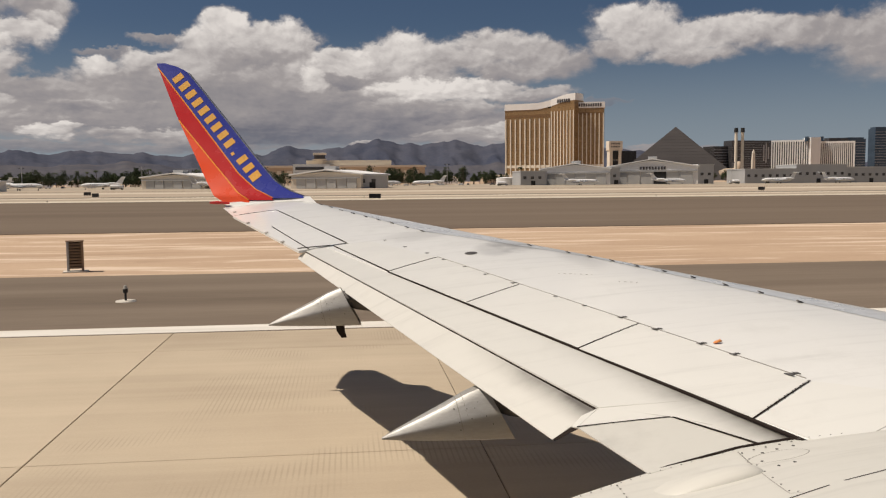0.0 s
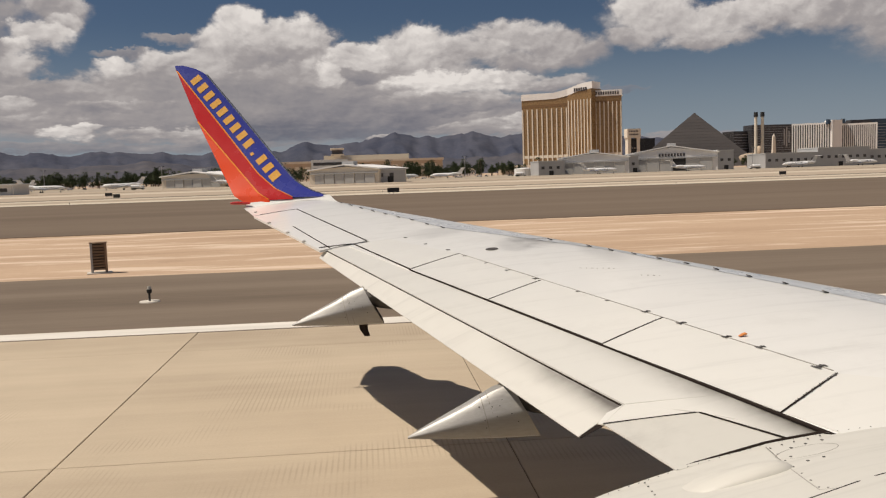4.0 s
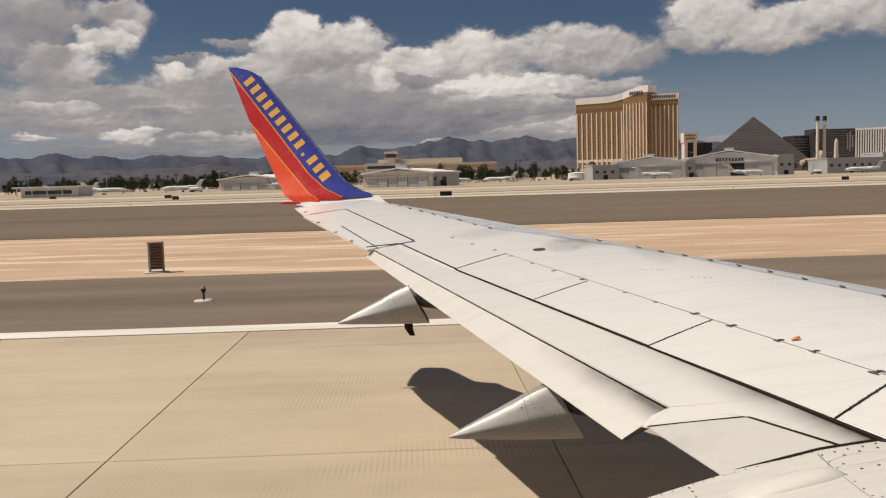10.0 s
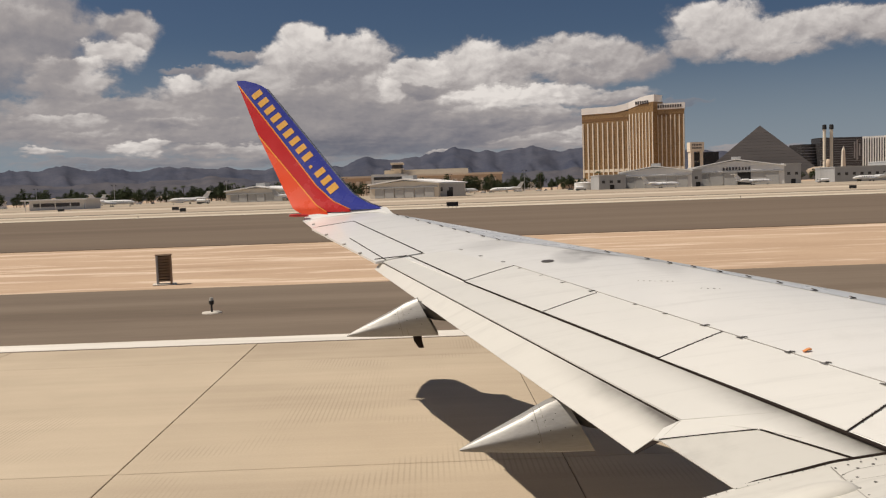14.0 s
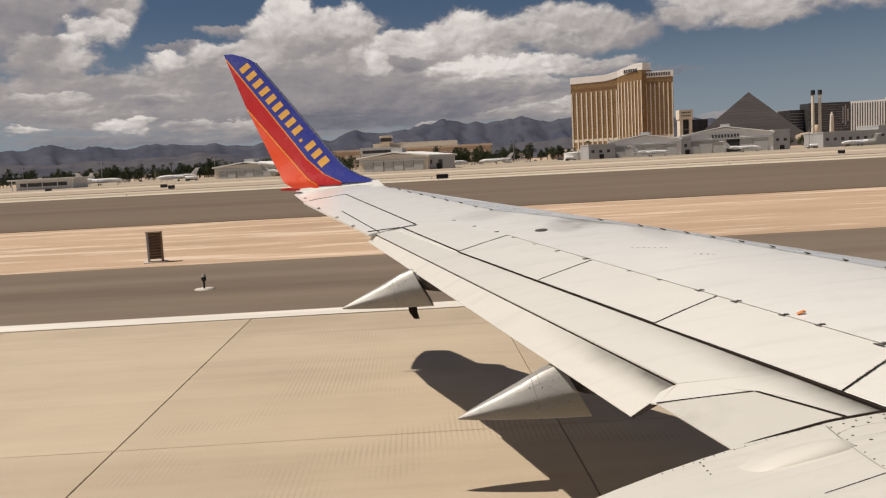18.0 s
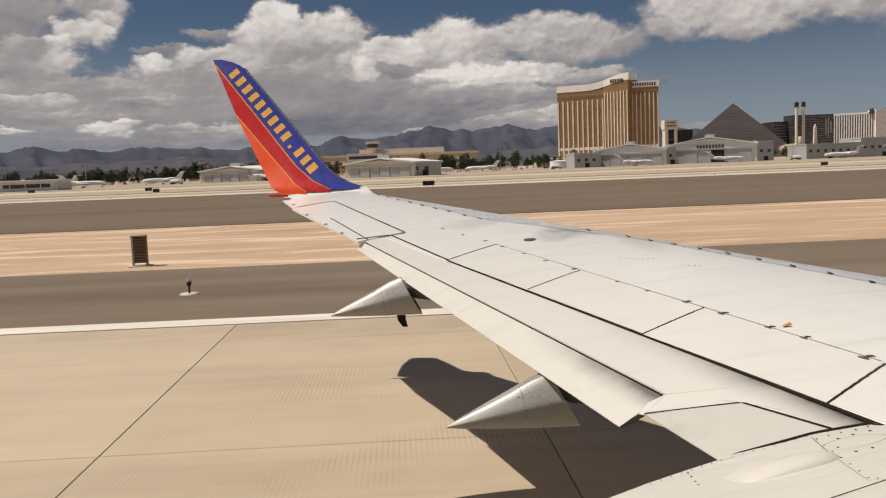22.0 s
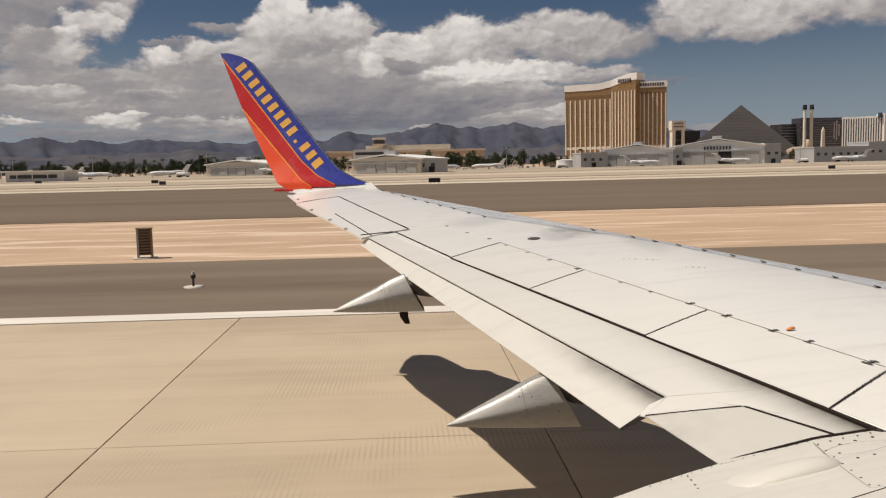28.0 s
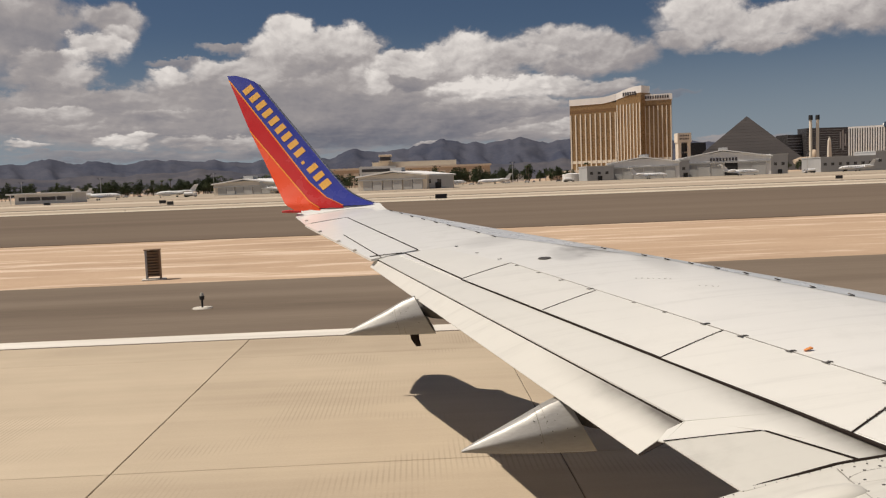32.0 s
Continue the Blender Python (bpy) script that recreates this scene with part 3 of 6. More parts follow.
# outlined white arrow on the first link
arrow = thing("arrow_marking", "white painted arrow outlined in black on concrete", "marking", (-868, 34, 0.0))
part("border", prism(bmesh.new(), [(-8, -1.3), (2, -1.3), (2, -3.2), (9, 0), (2, 3.2), (2, 1.3), (-8, 1.3)], -0.004, 0.004), M_BLACKPAINT, arrow)
part("shaft", box(bmesh.new(), -7.5, 2.6, -0.8, 0.8, 0.004, 0.008), M_LINE, arrow)
part("head", prism(bmesh.new(), [(2.6, -2.4), (7.8, 0), (2.6, 2.4)], 0.004, 0.008), M_LINE, arrow)

# ---- the airliner's wing ----
Z0, DIHEDRAL, TAU, INC = 1.75, 0.1035, 0.11, 0.026


def lead(y):
    return 9.30 - 0.657 * y


def trail(y):
    return 2.6 - 0.313 * y


def foil(s):
    s = min(max(s, 0.0), 1.0)
    return 5 * (0.2969 * math.sqrt(s) - 0.126 * s - 0.3516 * s**2 + 0.2843 * s**3 - 0.1015 * s**4)


def top(x, y, off=0.0):
    """The height of the wing's upper surface."""
    c = lead(y) - trail(y)
    s = (lead(y) - x) / c
    return Z0 + DIHEDRAL * y + c * (TAU * (foil(s) - foil(0.7)) + INC * (0.7 - s)) + off


def under(x, y):
    c = lead(y) - trail(y)
    s = (lead(y) - x) / c
    return Z0 + DIHEDRAL * y + c * (-TAU * foil(0.7) + INC * (0.7 - s) - TAU * 0.6 * foil(s))


def on_wing(x, y, off=0.0):
    return Vector((x, y, top(x, y, off)))


def sheet(bm, corners, thick=0.02, nu=10, nv=6):
    """A thin plate that follows the wing's surface: four corners (x, y, height over the surface), in order round it."""
    (a, b, c, d) = [Vector(p) for p in corners]
    rows_top, rows_low = [], []
    for i in range(nu + 1):
        u = i / nu
        row = []
        for j in range(nv + 1):
            v = j / nv
            p = a.lerp(b, u).lerp(d.lerp(c, u), v)
            row.append(Vector((p.x, p.y, top(p.x, p.y, p.z))))
        rows_top.append(row)
        rows_low.append([p - Vector((0, 0, thick)) for p in row])
    up, low = grid_faces(bm, rows_top), grid_faces(bm, rows_low)
    for line_a, line_b in ((up[0], low[0]), (up[-1], low[-1]), ([r[0] for r in up], [r[0] for r in low]), ([r[-1] for r in up], [r[-1] for r in low])):
        for k in range(len(line_a) - 1):
            bm.faces.new((line_a[k], line_a[k + 1], line_b[k + 1], line_b[k]))
    return bm


def seam(bm, a, b, width, off=0.003, n=12, thick=0.004):
    """A narrow strip along the surface between two places (x, y)."""
    a, b = Vector(a), Vector(b)
    side = Vector((-(b - a).y, (b - a).x)).normalized() * width / 2
    return sheet(bm, [(*(a - side), off), (*(b - side), off), (*(b + side), off), (*(a + side), off)], thick, n, 1)


def on_line(a, b, y):
    t = (y - a[1]) / (b[1] - a[1])
    return (a[0] + (b[0] - a[0]) * t, y)


HINGE = ((2.98, 5.34), (1.05, 9.70))          # the spoilers' front edge
EDGE = ((2.44, 4.815), (0.46, 9.34))          # the spoilers' rear edge
AILERON = ((0.0, 11.06), (-1.12, 14.13))      # the aileron's front edge

plane = thing("airliner", "airliner wing with white upper skin, lowered flaps and a blue-red winglet", "airplane")

# wing skin: three stretches with different rear edges
def skin(bm, y0, y1, rear, n, m=26):
    rows = []
    for i in range(n + 1):
        y = y0 + (y1 - y0) * i / n
        xr, c = rear(y), lead(y) - trail(y)
        sr = (lead(y) - xr) / c
        ss = [sr * (k / m) ** 2 for k in range(m, -1, -1)]
        row = [(lead(y) - s * c, y, top(lead(y) - s * c, y)) for s in ss]
        row += [(lead(y) - s * c, y, under(lead(y) - s * c, y)) for s in ss[-2::-1]]
        rows.append(row + row[:1])
    grid_faces(bm, rows)
    for r in (rows[0], rows[-1]):
        bm.faces.new([bm.verts.new(p) for p in r[:-1]])


bm = bmesh.new()
skin(bm, 1.2, 10.95, lambda y: on_line(*EDGE, y)[0], 24)
part("inner_wing_skin", bm, M_WHITE, plane, "white painted upper wing skin, faintly sooty", True)
bm = bmesh.new()
skin(bm, 10.95, 14.13, lambda y: on_line(*AILERON, y)[0] + 0.012, 12)
part("outer_wing_skin", bm, M_WHITE, plane, "", True)
bm = bmesh.new()
skin(bm, 14.13, 15.0, trail, 5)
part("wing_tip_skin", bm, M_WHITE, plane, "", True)

# aileron with its tab
a0, a1 = AILERON
aileron = part("aileron", sheet(bmesh.new(), [(a0[0] - 0.012, a0[1], 0.0), (a1[0] - 0.012, a1[1] - 0.01, 0.0), (trail(14.12), 14.12, -0.004), (-0.60, 10.98, -0.004)], 0.03, 12, 4), M_WHITE, plane, "", True)
part("tab_seam", seam(bmesh.new(), (-0.47, 10.98), (-1.08, 12.76), 0.012), M_GAP, aileron)
part("hinge_seam", seam(bmesh.new(), (0.0, 11.07), (-1.12, 14.12), 0.018, 0.002), M_GAP, plane)
part("end_seam", seam(bmesh.new(), (-1.12, 14.13), (-1.72, 14.13), 0.014, 0.003), M_GAP, plane)
part("end_seam", seam(bmesh.new(), (-0.20, 11.02), (-0.62, 11.12), 0.030, 0.003), M_GAP, plane)
for x, y in ((-1.10, 12.36), (-1.46, 13.3), (-1.80, 14.4), (-0.82, 11.6)):
    part("static_wick_mount", sheet(bmesh.new(), [(x, y, 0.012), (x - 0.02, y + 0.06, 0.012), (x - 0.06, y + 0.05, 0.008), (x - 0.04, y - 0.01, 0.008)], 0.012, 2, 2), M_SEAM, plane)

# spoilers, each a plate of its own, with the joints between them
joints = [((2.44, 4.815), (3.02, 5.20)), ((1.77, 6.33), (2.38, 6.68)), ((1.12, 7.86), (1.69, 8.20)), ((0.46, 9.34), (1.05, 9.70))]
for (r0, f0), (r1, f1) in zip(joints, joints[1:]):
    g = 0.012
    part("spoiler", sheet(bmesh.new(), [(f0[0] - 0.01, f0[1] + g, 0.004), (f1[0] - 0.01, f1[1] - g, 0.004), (r1[0] + 0.004, r1[1] - g, 0.006), (r0[0] + 0.004, r0[1] + g, 0.006)], 0.006, 10, 5), M_SPOIL, plane, "", True)
for r, f in joints:
    whole = r[1] > 7.0
    part("joint_seam", seam(bmesh.new(), r, Vector(r).lerp(Vector(f), 1.0 if whole else 0.5), 0.010 if whole else 0.009, 0.0075), M_GAP, plane)
    if not whole:
        # the rest of the joint is sealed, with tacks of sealant on both sides
        part("joint_seam", seam(bmesh.new(), Vector(r).lerp(Vector(f), 0.5), f, 0.006, 0.0075), M_GAP, plane)
        for k in range(17):
            p = Vector(r).lerp(Vector(f), 0.22 + 0.048 * k)
            along = (Vector(f) - Vector(r)).normalized()
            side = Vector((-along.y, along.x)) * (0.010 if k % 3 else -0.011)
            part("sealant_tack", seam(bmesh.new(), p + side - along * 0.005, p + side + along * (0.001 + 0.003 * (k % 2)), 0.005, 0.0075, 1), M_GREY, plane)
part("outer_panel", sheet(bmesh.new(), [(1.03, 9.72, 0.003), (0.30, 10.95, 0.003), (-0.16, 10.95, 0.006), (0.47, 9.37, 0.006)], 0.008, 8, 4), M_SPOIL, plane, "", True)
part("root_panel", sheet(bmesh.new(), [(3.03, 5.19, 0.004), (3.6, 4.75, 0.004), (2.70, 4.30, 0.006), (2.46, 4.80, 0.006)], 0.008, 6, 4), M_SPOIL, plane, "", True)
part("hinge_line_seam", seam(bmesh.new(), (3.02, 5.25), (1.05, 9.72), 0.009, 0.0035, 24), M_SEAM, plane, "thin sooty seam")
# black sheets laid in the gap so that its shade is always dark
part("rear_gap_shade", sheet(bmesh.new(), [(2.640, 4.36, 0.004), (0.463, 9.34, 0.0065), (0.455, 9.34, 0.0060), (2.621, 4.35, 0.002)], 0.012, 20, 1), M_GAP, plane, "black strip painting the shade in the gap behind the spoilers")
part("rear_gap_shade", sheet(bmesh.new(), [(0.475, 9.34, 0.0085), (-0.155, 10.96, 0.0085), (-0.168, 10.96, 0.0085), (0.459, 9.34, 0.0085)], 0.012, 12, 1), M_GAP, plane)

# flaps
flap = part("flap", sheet(bmesh.new(), [(2.268, 5.2, -0.012), (-0.222, 10.97, -0.006), (-0.53, 11.05, -0.022), (1.64, 5.35, -0.024)], 0.04, 20, 6), M_FLAP, plane, "white flap with a sooty front edge and shade painted along it", True)
part("inner_end", sheet(bmesh.new(), [(2.268, 5.2, -0.012), (2.59, 4.46, -0.020), (2.03, 5.072, -0.03), (1.64, 5.35, -0.028)], 0.012, 8, 6), M_FLAP, flap, "", True)
part("inner_end", sheet(bmesh.new(), [(1.64, 5.35, -0.028), (2.03, 5.072, -0.03), (1.74, 5.125, -0.04), (1.45, 5.19, -0.05)], 0.010, 6, 4), M_FLAP, flap, "", True)
part("inner_end", sheet(bmesh.new(), [(2.03, 5.072, -0.03), (2.59, 4.46, -0.020), (2.575, 4.46, -0.026), (2.375, 4.565, -0.032)], 0.012, 6, 4), M_FLAP, flap, "", True)
part("inner_tongue", sheet(bmesh.new(), [(1.637, 5.352, -0.027), (1.45, 5.185, -0.049), (1.425, 5.222, -0.056), (1.51, 5.31, -0.040)], 0.006, 6, 4), M_FLAP, flap, "", True)
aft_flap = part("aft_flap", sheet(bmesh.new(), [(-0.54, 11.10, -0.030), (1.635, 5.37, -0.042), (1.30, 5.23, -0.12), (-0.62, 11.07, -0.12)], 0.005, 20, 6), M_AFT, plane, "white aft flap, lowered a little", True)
# the shade in the flap slots is painted the same way, with black sheets
part("flap_gap_shade", sheet(bmesh.new(), [(-0.51, 11.05, -0.028), (1.655, 5.34, -0.034), (1.634, 5.335, -0.04), (-0.538, 11.06, -0.030)], 0.03, 20, 1), M_GAP, plane, "black strip painting the shade in the slot between flap and aft flap")
part("end_gap_shade", sheet(bmesh.new(), [(1.42, 5.224, -0.061), (1.305, 5.232, -0.121), (1.312, 5.220, -0.126), (1.455, 5.190, -0.061)], 0.003, 6, 2), M_GAP, plane, "black strip painting the shade in the gap at the flap's inner end")
inner_flap = part("inner_flap", sheet(bmesh.new(), [(1.457, 5.185, -0.052), (2.03, 5.069, -0.033), (2.372, 4.556, -0.036), (1.68, 4.52, -0.055)], 0.006, 8, 8), M_INNER, plane, "clean white inboard flap panel", True)
part("front_seam", seam(bmesh.new(), (2.03, 5.069), (2.37, 4.56), 0.011, -0.026), M_GAP, inner_flap)
part("side_seam", sheet(bmesh.new(), [(1.45, 5.190, -0.0455), (2.03, 5.068, -0.0262), (2.032, 5.075, -0.0262), (1.452, 5.197, -0.0455)], 0.004, 12, 1), M_GAP, inner_flap)

# plate added below the skin to keep sun from leaking through the gap
part("sun_gap_plate", sheet(bmesh.new(), [(0.10, 10.80, -0.06), (0.02, 11.22, -0.06), (-0.42, 11.22, -0.07), (-0.34, 10.80, -0.07)], 0.02, 4, 3), M_GREY, plane, "unseen dark plate added under the aileron gap to block sun")

# flap track fairings: a keeled canoe with a crease along each flank and a raked front end
FLANK = [(0.0, 1.0), (0.34, 0.985), (0.50, 0.86), (0.66, 0.64), (0.80, 0.42), (0.90, 0.26), (0.96, 0.15), (0.985, 0.05), (0.97, -0.12), (0.93, -0.40), (0.86, -0.68), (0.76, -0.90), (0.55, -0.99), (0.0, -1.0)]


def fairing(y, rings, half, closed=True):
    bm = bmesh.new()
    rows = []
    for x, lo, hi, w, rake in rings:
        mid, tall = (lo + hi) / 2, (hi - lo) / 2
        outline = FLANK + [(-a, b) for a, b in FLANK[-2:0:-1]]
        rows.append([(x - rake * b, y + half * w * a, mid + tall * b) for a, b in outline])
        rows[-1].append(rows[-1][0])
    grid_faces(bm, rows)
    if closed:
        for r in (rows[0], rows[-1]):
            bm.faces.new([bm.verts.new(p) for p in r[:-1]])
    bmesh.ops.remove_doubles(bm, verts=bm.verts[:], dist=1e-5)
    bmesh.ops.recalc_face_normals(bm, faces=bm.faces[:])
    return bm


def canoe(y, x0, dz):
    def rings(rows):
        return [(x + x0, lo + dz, hi + dz, w, rake) for x, lo, hi, w, rake in rows]
    f = part("flap_track_fairing", fairing(y, rings([(0.0, 1.735, 1.75, 0.05, 0), (0.11, 1.732, 1.81, 0.28, 0), (0.3, 1.73, 1.905, 0.54, 0), (0.5, 1.728, 1.995, 0.76, 0.02), (0.7, 1.727, 2.085, 0.92, 0.05), (0.89, 1.728, 2.135, 1.0, 0.11)]), 0.185, False), M_SILVER, plane, "grimy silver canoe fairing under the flap", True)
    # a black plug paints the shade within the open front end
    part("inside_shade", fairing(y, rings([(0.62, 1.76, 2.02, 0.8, 0.05), (0.84, 1.74, 2.09, 0.9, 0.11)]), 0.185), M_GAP, f)
    # the wing's shade is put into this part's dark colour
    part("fixed_fairing", fairing(y, rings([(0.74, 1.98, 2.09, 0.6, 0), (0.95, 1.90, 2.12, 0.75, 0), (1.25, 1.85, 2.13, 0.8, 0), (1.65, 1.84, 2.15, 0.8, 0), (2.15, 1.88, 2.2, 0.8, 0), (2.95, 2.05, 2.2, 0.4, 0)]), 0.185), M_GREY, f, "fixed fairing under the wing, coloured dark for the shade there", True)
    part("band", fairing(y, rings([(0.585, 1.7265, 2.0345, 0.826, 0.033), (0.592, 1.7265, 2.0375, 0.832, 0.034)]), 0.1862, False), M_SEAM, f, "", True)
    part("band", fairing(y, rings([(0.64, 1.7265, 2.0590, 0.866, 0.041), (0.646, 1.7265, 2.0615, 0.871, 0.042)]), 0.1862, False), M_SEAM, f, "", True)
    for x, b, a in ((0.56, 0.66, 0.64), (0.575, 0.05, 0.985), (0.57, -0.35, 0.94), (0.66, 0.5, 0.75), (0.67, 0.1, 0.98), (0.72, 0.45, 0.78), (0.78, 0.1, 0.98), (0.76, 0.62, 0.66), (0.8, -0.25, 0.955)):
        t = (x - 0.5) / 0.39
        lo, hi, w = 1.727, 1.995 + 0.14 * t ** 0.8, 0.76 + 0.24 * t ** 0.85
        at = ((x + x0 - (0.02 + 0.09 * t) * b), y - 0.185 * w * a - 0.001, (lo + hi) / 2 + dz + (hi - lo) / 2 * b)
        s = tube(bmesh.new(), [((at[0], at[1] - 0.004, at[2]), 0.005, 0.004, (1, 0, 0), (0, 0, 1)), ((at[0], at[1] + 0.006, at[2]), 0.005, 0.004, (1, 0, 0), (0, 0, 1))], 8)
        part("screw_head", s, M_GREY, f)
    return f


f1 = canoe(6.3, 0.25, 0.005)
f2 = canoe(9.3, -0.845, 0.393)
part("drain_mast", tube(bmesh.new(), [((-0.08, 9.3, 2.15), 0.05, 0.016, (1, 0, 0), (0, 1, 0)), ((-0.07, 9.3, 2.05), 0.045, 0.015, (1, 0, 0), (0, 1, 0)), ((-0.035, 9.3, 1.975), 0.03, 0.01, (1, 0, 0), (0, 1, 0))], 10), M_GAP, f2, "short black drain mast")

# winglet: a blended blade, painted in panels parted by orange stripes
LE_W = [(3.40, -0.62), (3.462, -0.81), (3.56, -1.03), (3.707, -1.228), (4.019, -1.483), (4.94, -2.195), (5.683, -2.779)]
TE_W = [(3.305, -2.036), (3.45, -2.269), (3.753, -2.42), (4.791, -2.90), (5.794, -3.286)]
S1_W = [(3.404, -1.241), (3.565, -1.559), (3.838, -1.853), (4.774, -2.55), (5.735, -3.273)]
S2_W = [(3.365, -1.652), (3.502, -1.858), (4.044, -2.303), (4.771, -2.888)]


def along(points, z):
    return float(np.interp(z, [p[0] for p in points], [p[1] for p in points]))


def blade(z):
    """How far out the winglet stands at a height: it blends up from the wing tip."""
    return 14.98 + 0.77 * (max(z - 3.25, 0.0) / 2.55) ** 0.62


def cant(p):
    """The blade leans out towards its head."""
    x, y, z = p
    k = 1 + 0.054 * max(z - 3.45, 0.0) / 2.35
    return (x * k, y * k, 3.69 + (z - 3.69) * k)


def winglet_row(z, x0, x1, off, n):
    out = []
    xl, xt = along(LE_W, z), along(TE_W, z)
    for k in range(n + 1):
        x = x0 + (x1 - x0) * k / n
        s = (xl - x) / max(xl - xt, 0.01)
        bulge = 0.09 * (xl - xt) * foil(s)
        out.append(cant((x, blade(z) - bulge - off, z)))
    return out


def livery(left, right, z0, z1, off=0.0, n=8, m=40):
    bm = bmesh.new()
    grid_faces(bm, [winglet_row(z0 + (z1 - z0) * k / m, left(z0 + (z1 - z0) * k / m), right(z0 + (z1 - z0) * k / m), off, n) for k in range(m + 1)])
    return bm


def te(z):
    return along(TE_W, z)


def ler(z):
    x = along(LE_W, z)
    return x - 0.35 * max(0.0, (z - 5.62) / 0.17) ** 2 if z > 5.62 else x


def s1(z):
    return max(along(S1_W, z), te(z))


def s2(z):
    return te(z) if z > 4.80 else max(along(S2_W, z), te(z))


winglet = part("winglet", livery(s1, ler, 3.40, 5.79), M_BLUE, plane, "tall blended winglet painted blue, red and orange", True)
part("red_panel", livery(s2, s1, 3.37, 5.735), M_RED, winglet, "red painted panel", True)
part("orange_red_panel", livery(te, s2, 3.32, 4.80), M_ORANGE_RED, winglet, "bright orange-red panel at the trailing edge", True)
part("stripe", livery(lambda z: s1(z) - 0.012, lambda z: s1(z) + 0.014, 3.41, 5.70, 0.004, 1, 60), M_ORANGE, winglet, "thin orange stripe", True)
part("stripe", livery(lambda z: s2(z) - 0.012, lambda z: s2(z) + 0.014, 3.38, 4.78, 0.004, 1, 40), M_ORANGE, winglet, "thin orange stripe", True)
bm = bmesh.new()
grid_faces(bm, [[(x, 2 * (cant((0, blade(z), z))[1] + 0.012) - y, h) for x, y, h in winglet_row(z, te(z), ler(z), 0, 8)] for z in [3.32 + 2.47 * k / 30 for k in range(31)]])
part("outer_face", bm, M_BLUE, winglet, "", True)
part("leading_edge", tube(bmesh.new(), [(cant((ler(z) + 0.004, blade(z) + 0.004, z)), 0.022, 0.02, (1, 0, 0), (0, 1, 0)) for z in [3.42 + 2.2 * k / 24 for k in range(25)]], 8), M_METAL, winglet, "polished metal leading edge", True)
# fillet between wing tip and winglet
bm = bmesh.new()
rows = []
for k in range(9):
    t = k / 8
    row = []
    for j in range(13):
        x = -2.06 + (-0.62 + 2.06) * j / 12
        x = x + (0.18 if j == 12 else 0) * (1 - t)
        a = Vector((x, 14.9, top(min(x, lead(14.9) - 0.01), 14.9, 0.003)))
        zb = 3.33 + 0.10 * j / 12
        b = Vector((x, blade(zb) - 0.03, zb))
        c = a.lerp(b, t)
        c.z -= 0.03 * math.sin(math.pi * t)
        row.append(c)
    rows.append(row)
grid_faces(bm, rows)
part("fillet", bm, M_WHITE, winglet, "white blend between wing tip and winglet", True)
part("tip_light", tube(bmesh.new(), [((-2.32, 15.02, 3.335), 0.012, 0.02, (0, 1, 0), (0, 0, 1)), ((-2.2, 15.0, 3.335), 0.03, 0.03, (0, 1, 0), (0, 0, 1)), ((-1.98, 14.98, 3.325), 0.02, 0.02, (0, 1, 0), (0, 0, 1))], 10), M_RED, winglet, "small red tip light", True)

# plain yellow bars stand for the name along the blade
a, b = Vector((-2.905, 5.525)), Vector((-1.565, 3.79))
for k in range(13):
    c = a.lerp(b, k / 12)
    way = (b - a).normalized()
    up = Vector((-way.y, way.x)) * (0.098 if k != 9 else 0.03)
    half = way * (0.052 if k < 12 else 0.064) * (0.5 if k == 9 else 1)
    c = c if k != 9 else c - Vector((-way.y, way.x)) * 0.068
    bm = bmesh.new()
    rows = []
    for i in range(4):
        row = []
        for j in range(3):
            q = c - half + 2 * half * i / 3 - up + 2 * up * j / 2
            row.append(Vector(winglet_row(q.y, q.x, q.x, 0.006, 1)[0]))
        rows.append(row)
    grid_faces(bm, rows)
    part("yellow_bar", bm, M_YELLOW, winglet, "", True)

# small fittings on the upper skin
def bracket():
    bm = bmesh.new()
    box(bm, -0.045, 0.045, -0.012, 0.012, 0, 0.012, 0.003)
    box(bm, -0.05, -0.03, -0.035, 0.035, 0, 0.010, 0.002)
    box(bm, 0.02, 0.035, -0.03, 0.03, 0, 0.010, 0.002)
    bmesh.ops.recalc_face_normals(bm, faces=bm.faces[:])
    data = bpy.data.meshes.new("hinge_fitting")
    bm.to_mesh(data)
    bm.free()
    data.materials.append(M_GREY)
    return data


BRACKET = bracket()
for x, y, size in ((2.98, 5.34, 1.25), (2.79, 5.80, 0.9), (2.66, 6.08, 0.9), (2.47, 6.50, 1.0), (2.31, 6.88, 0.9), (2.10, 7.30, 0.5), (1.93, 7.68, 0.5), (1.66, 8.28, 0.8), (1.45, 8.72, 0.6), (1.28, 9.12, 0.5), (1.10, 9.55, 0.5), (0.95, 9.95, 0.6), (0.72, 10.4, 0.5), (0.5, 10.9, 0.5)):
    ob = shared("hinge_fitting", BRACKET, plane, on_wing(x, y, 0.004), 0.41)
    ob.scale = (size * 0.85, size * 0.85, 0.4)
bm = bmesh.new()
tube(bm, [((-0.05, 0, 0.0), 0.03, 0.004, (0, 1, 0), (0, 0, 1)), ((0.0, 0, 0.012), 0.035, 0.012, (0, 1, 0), (0, 0, 1)), ((0.05, 0, 0.022), 0.028, 0.016, (0, 1, 0), (0, 0, 1)), ((0.085, 0, 0.018), 0.012, 0.01, (0, 1, 0), (0, 0, 1))], 12)
ob = part("strap_fitting", bm, M_MARK, plane, "small orange strap fitting", True)
ob.matrix_basis = Matrix.Translation(on_wing(2.76, 6.05, 0.006)) @ Matrix.Rotation(-0.1, 4, "Z") @ Matrix.Diagonal((0.45, 0.5, 0.7, 1))
bm = bmesh.new()
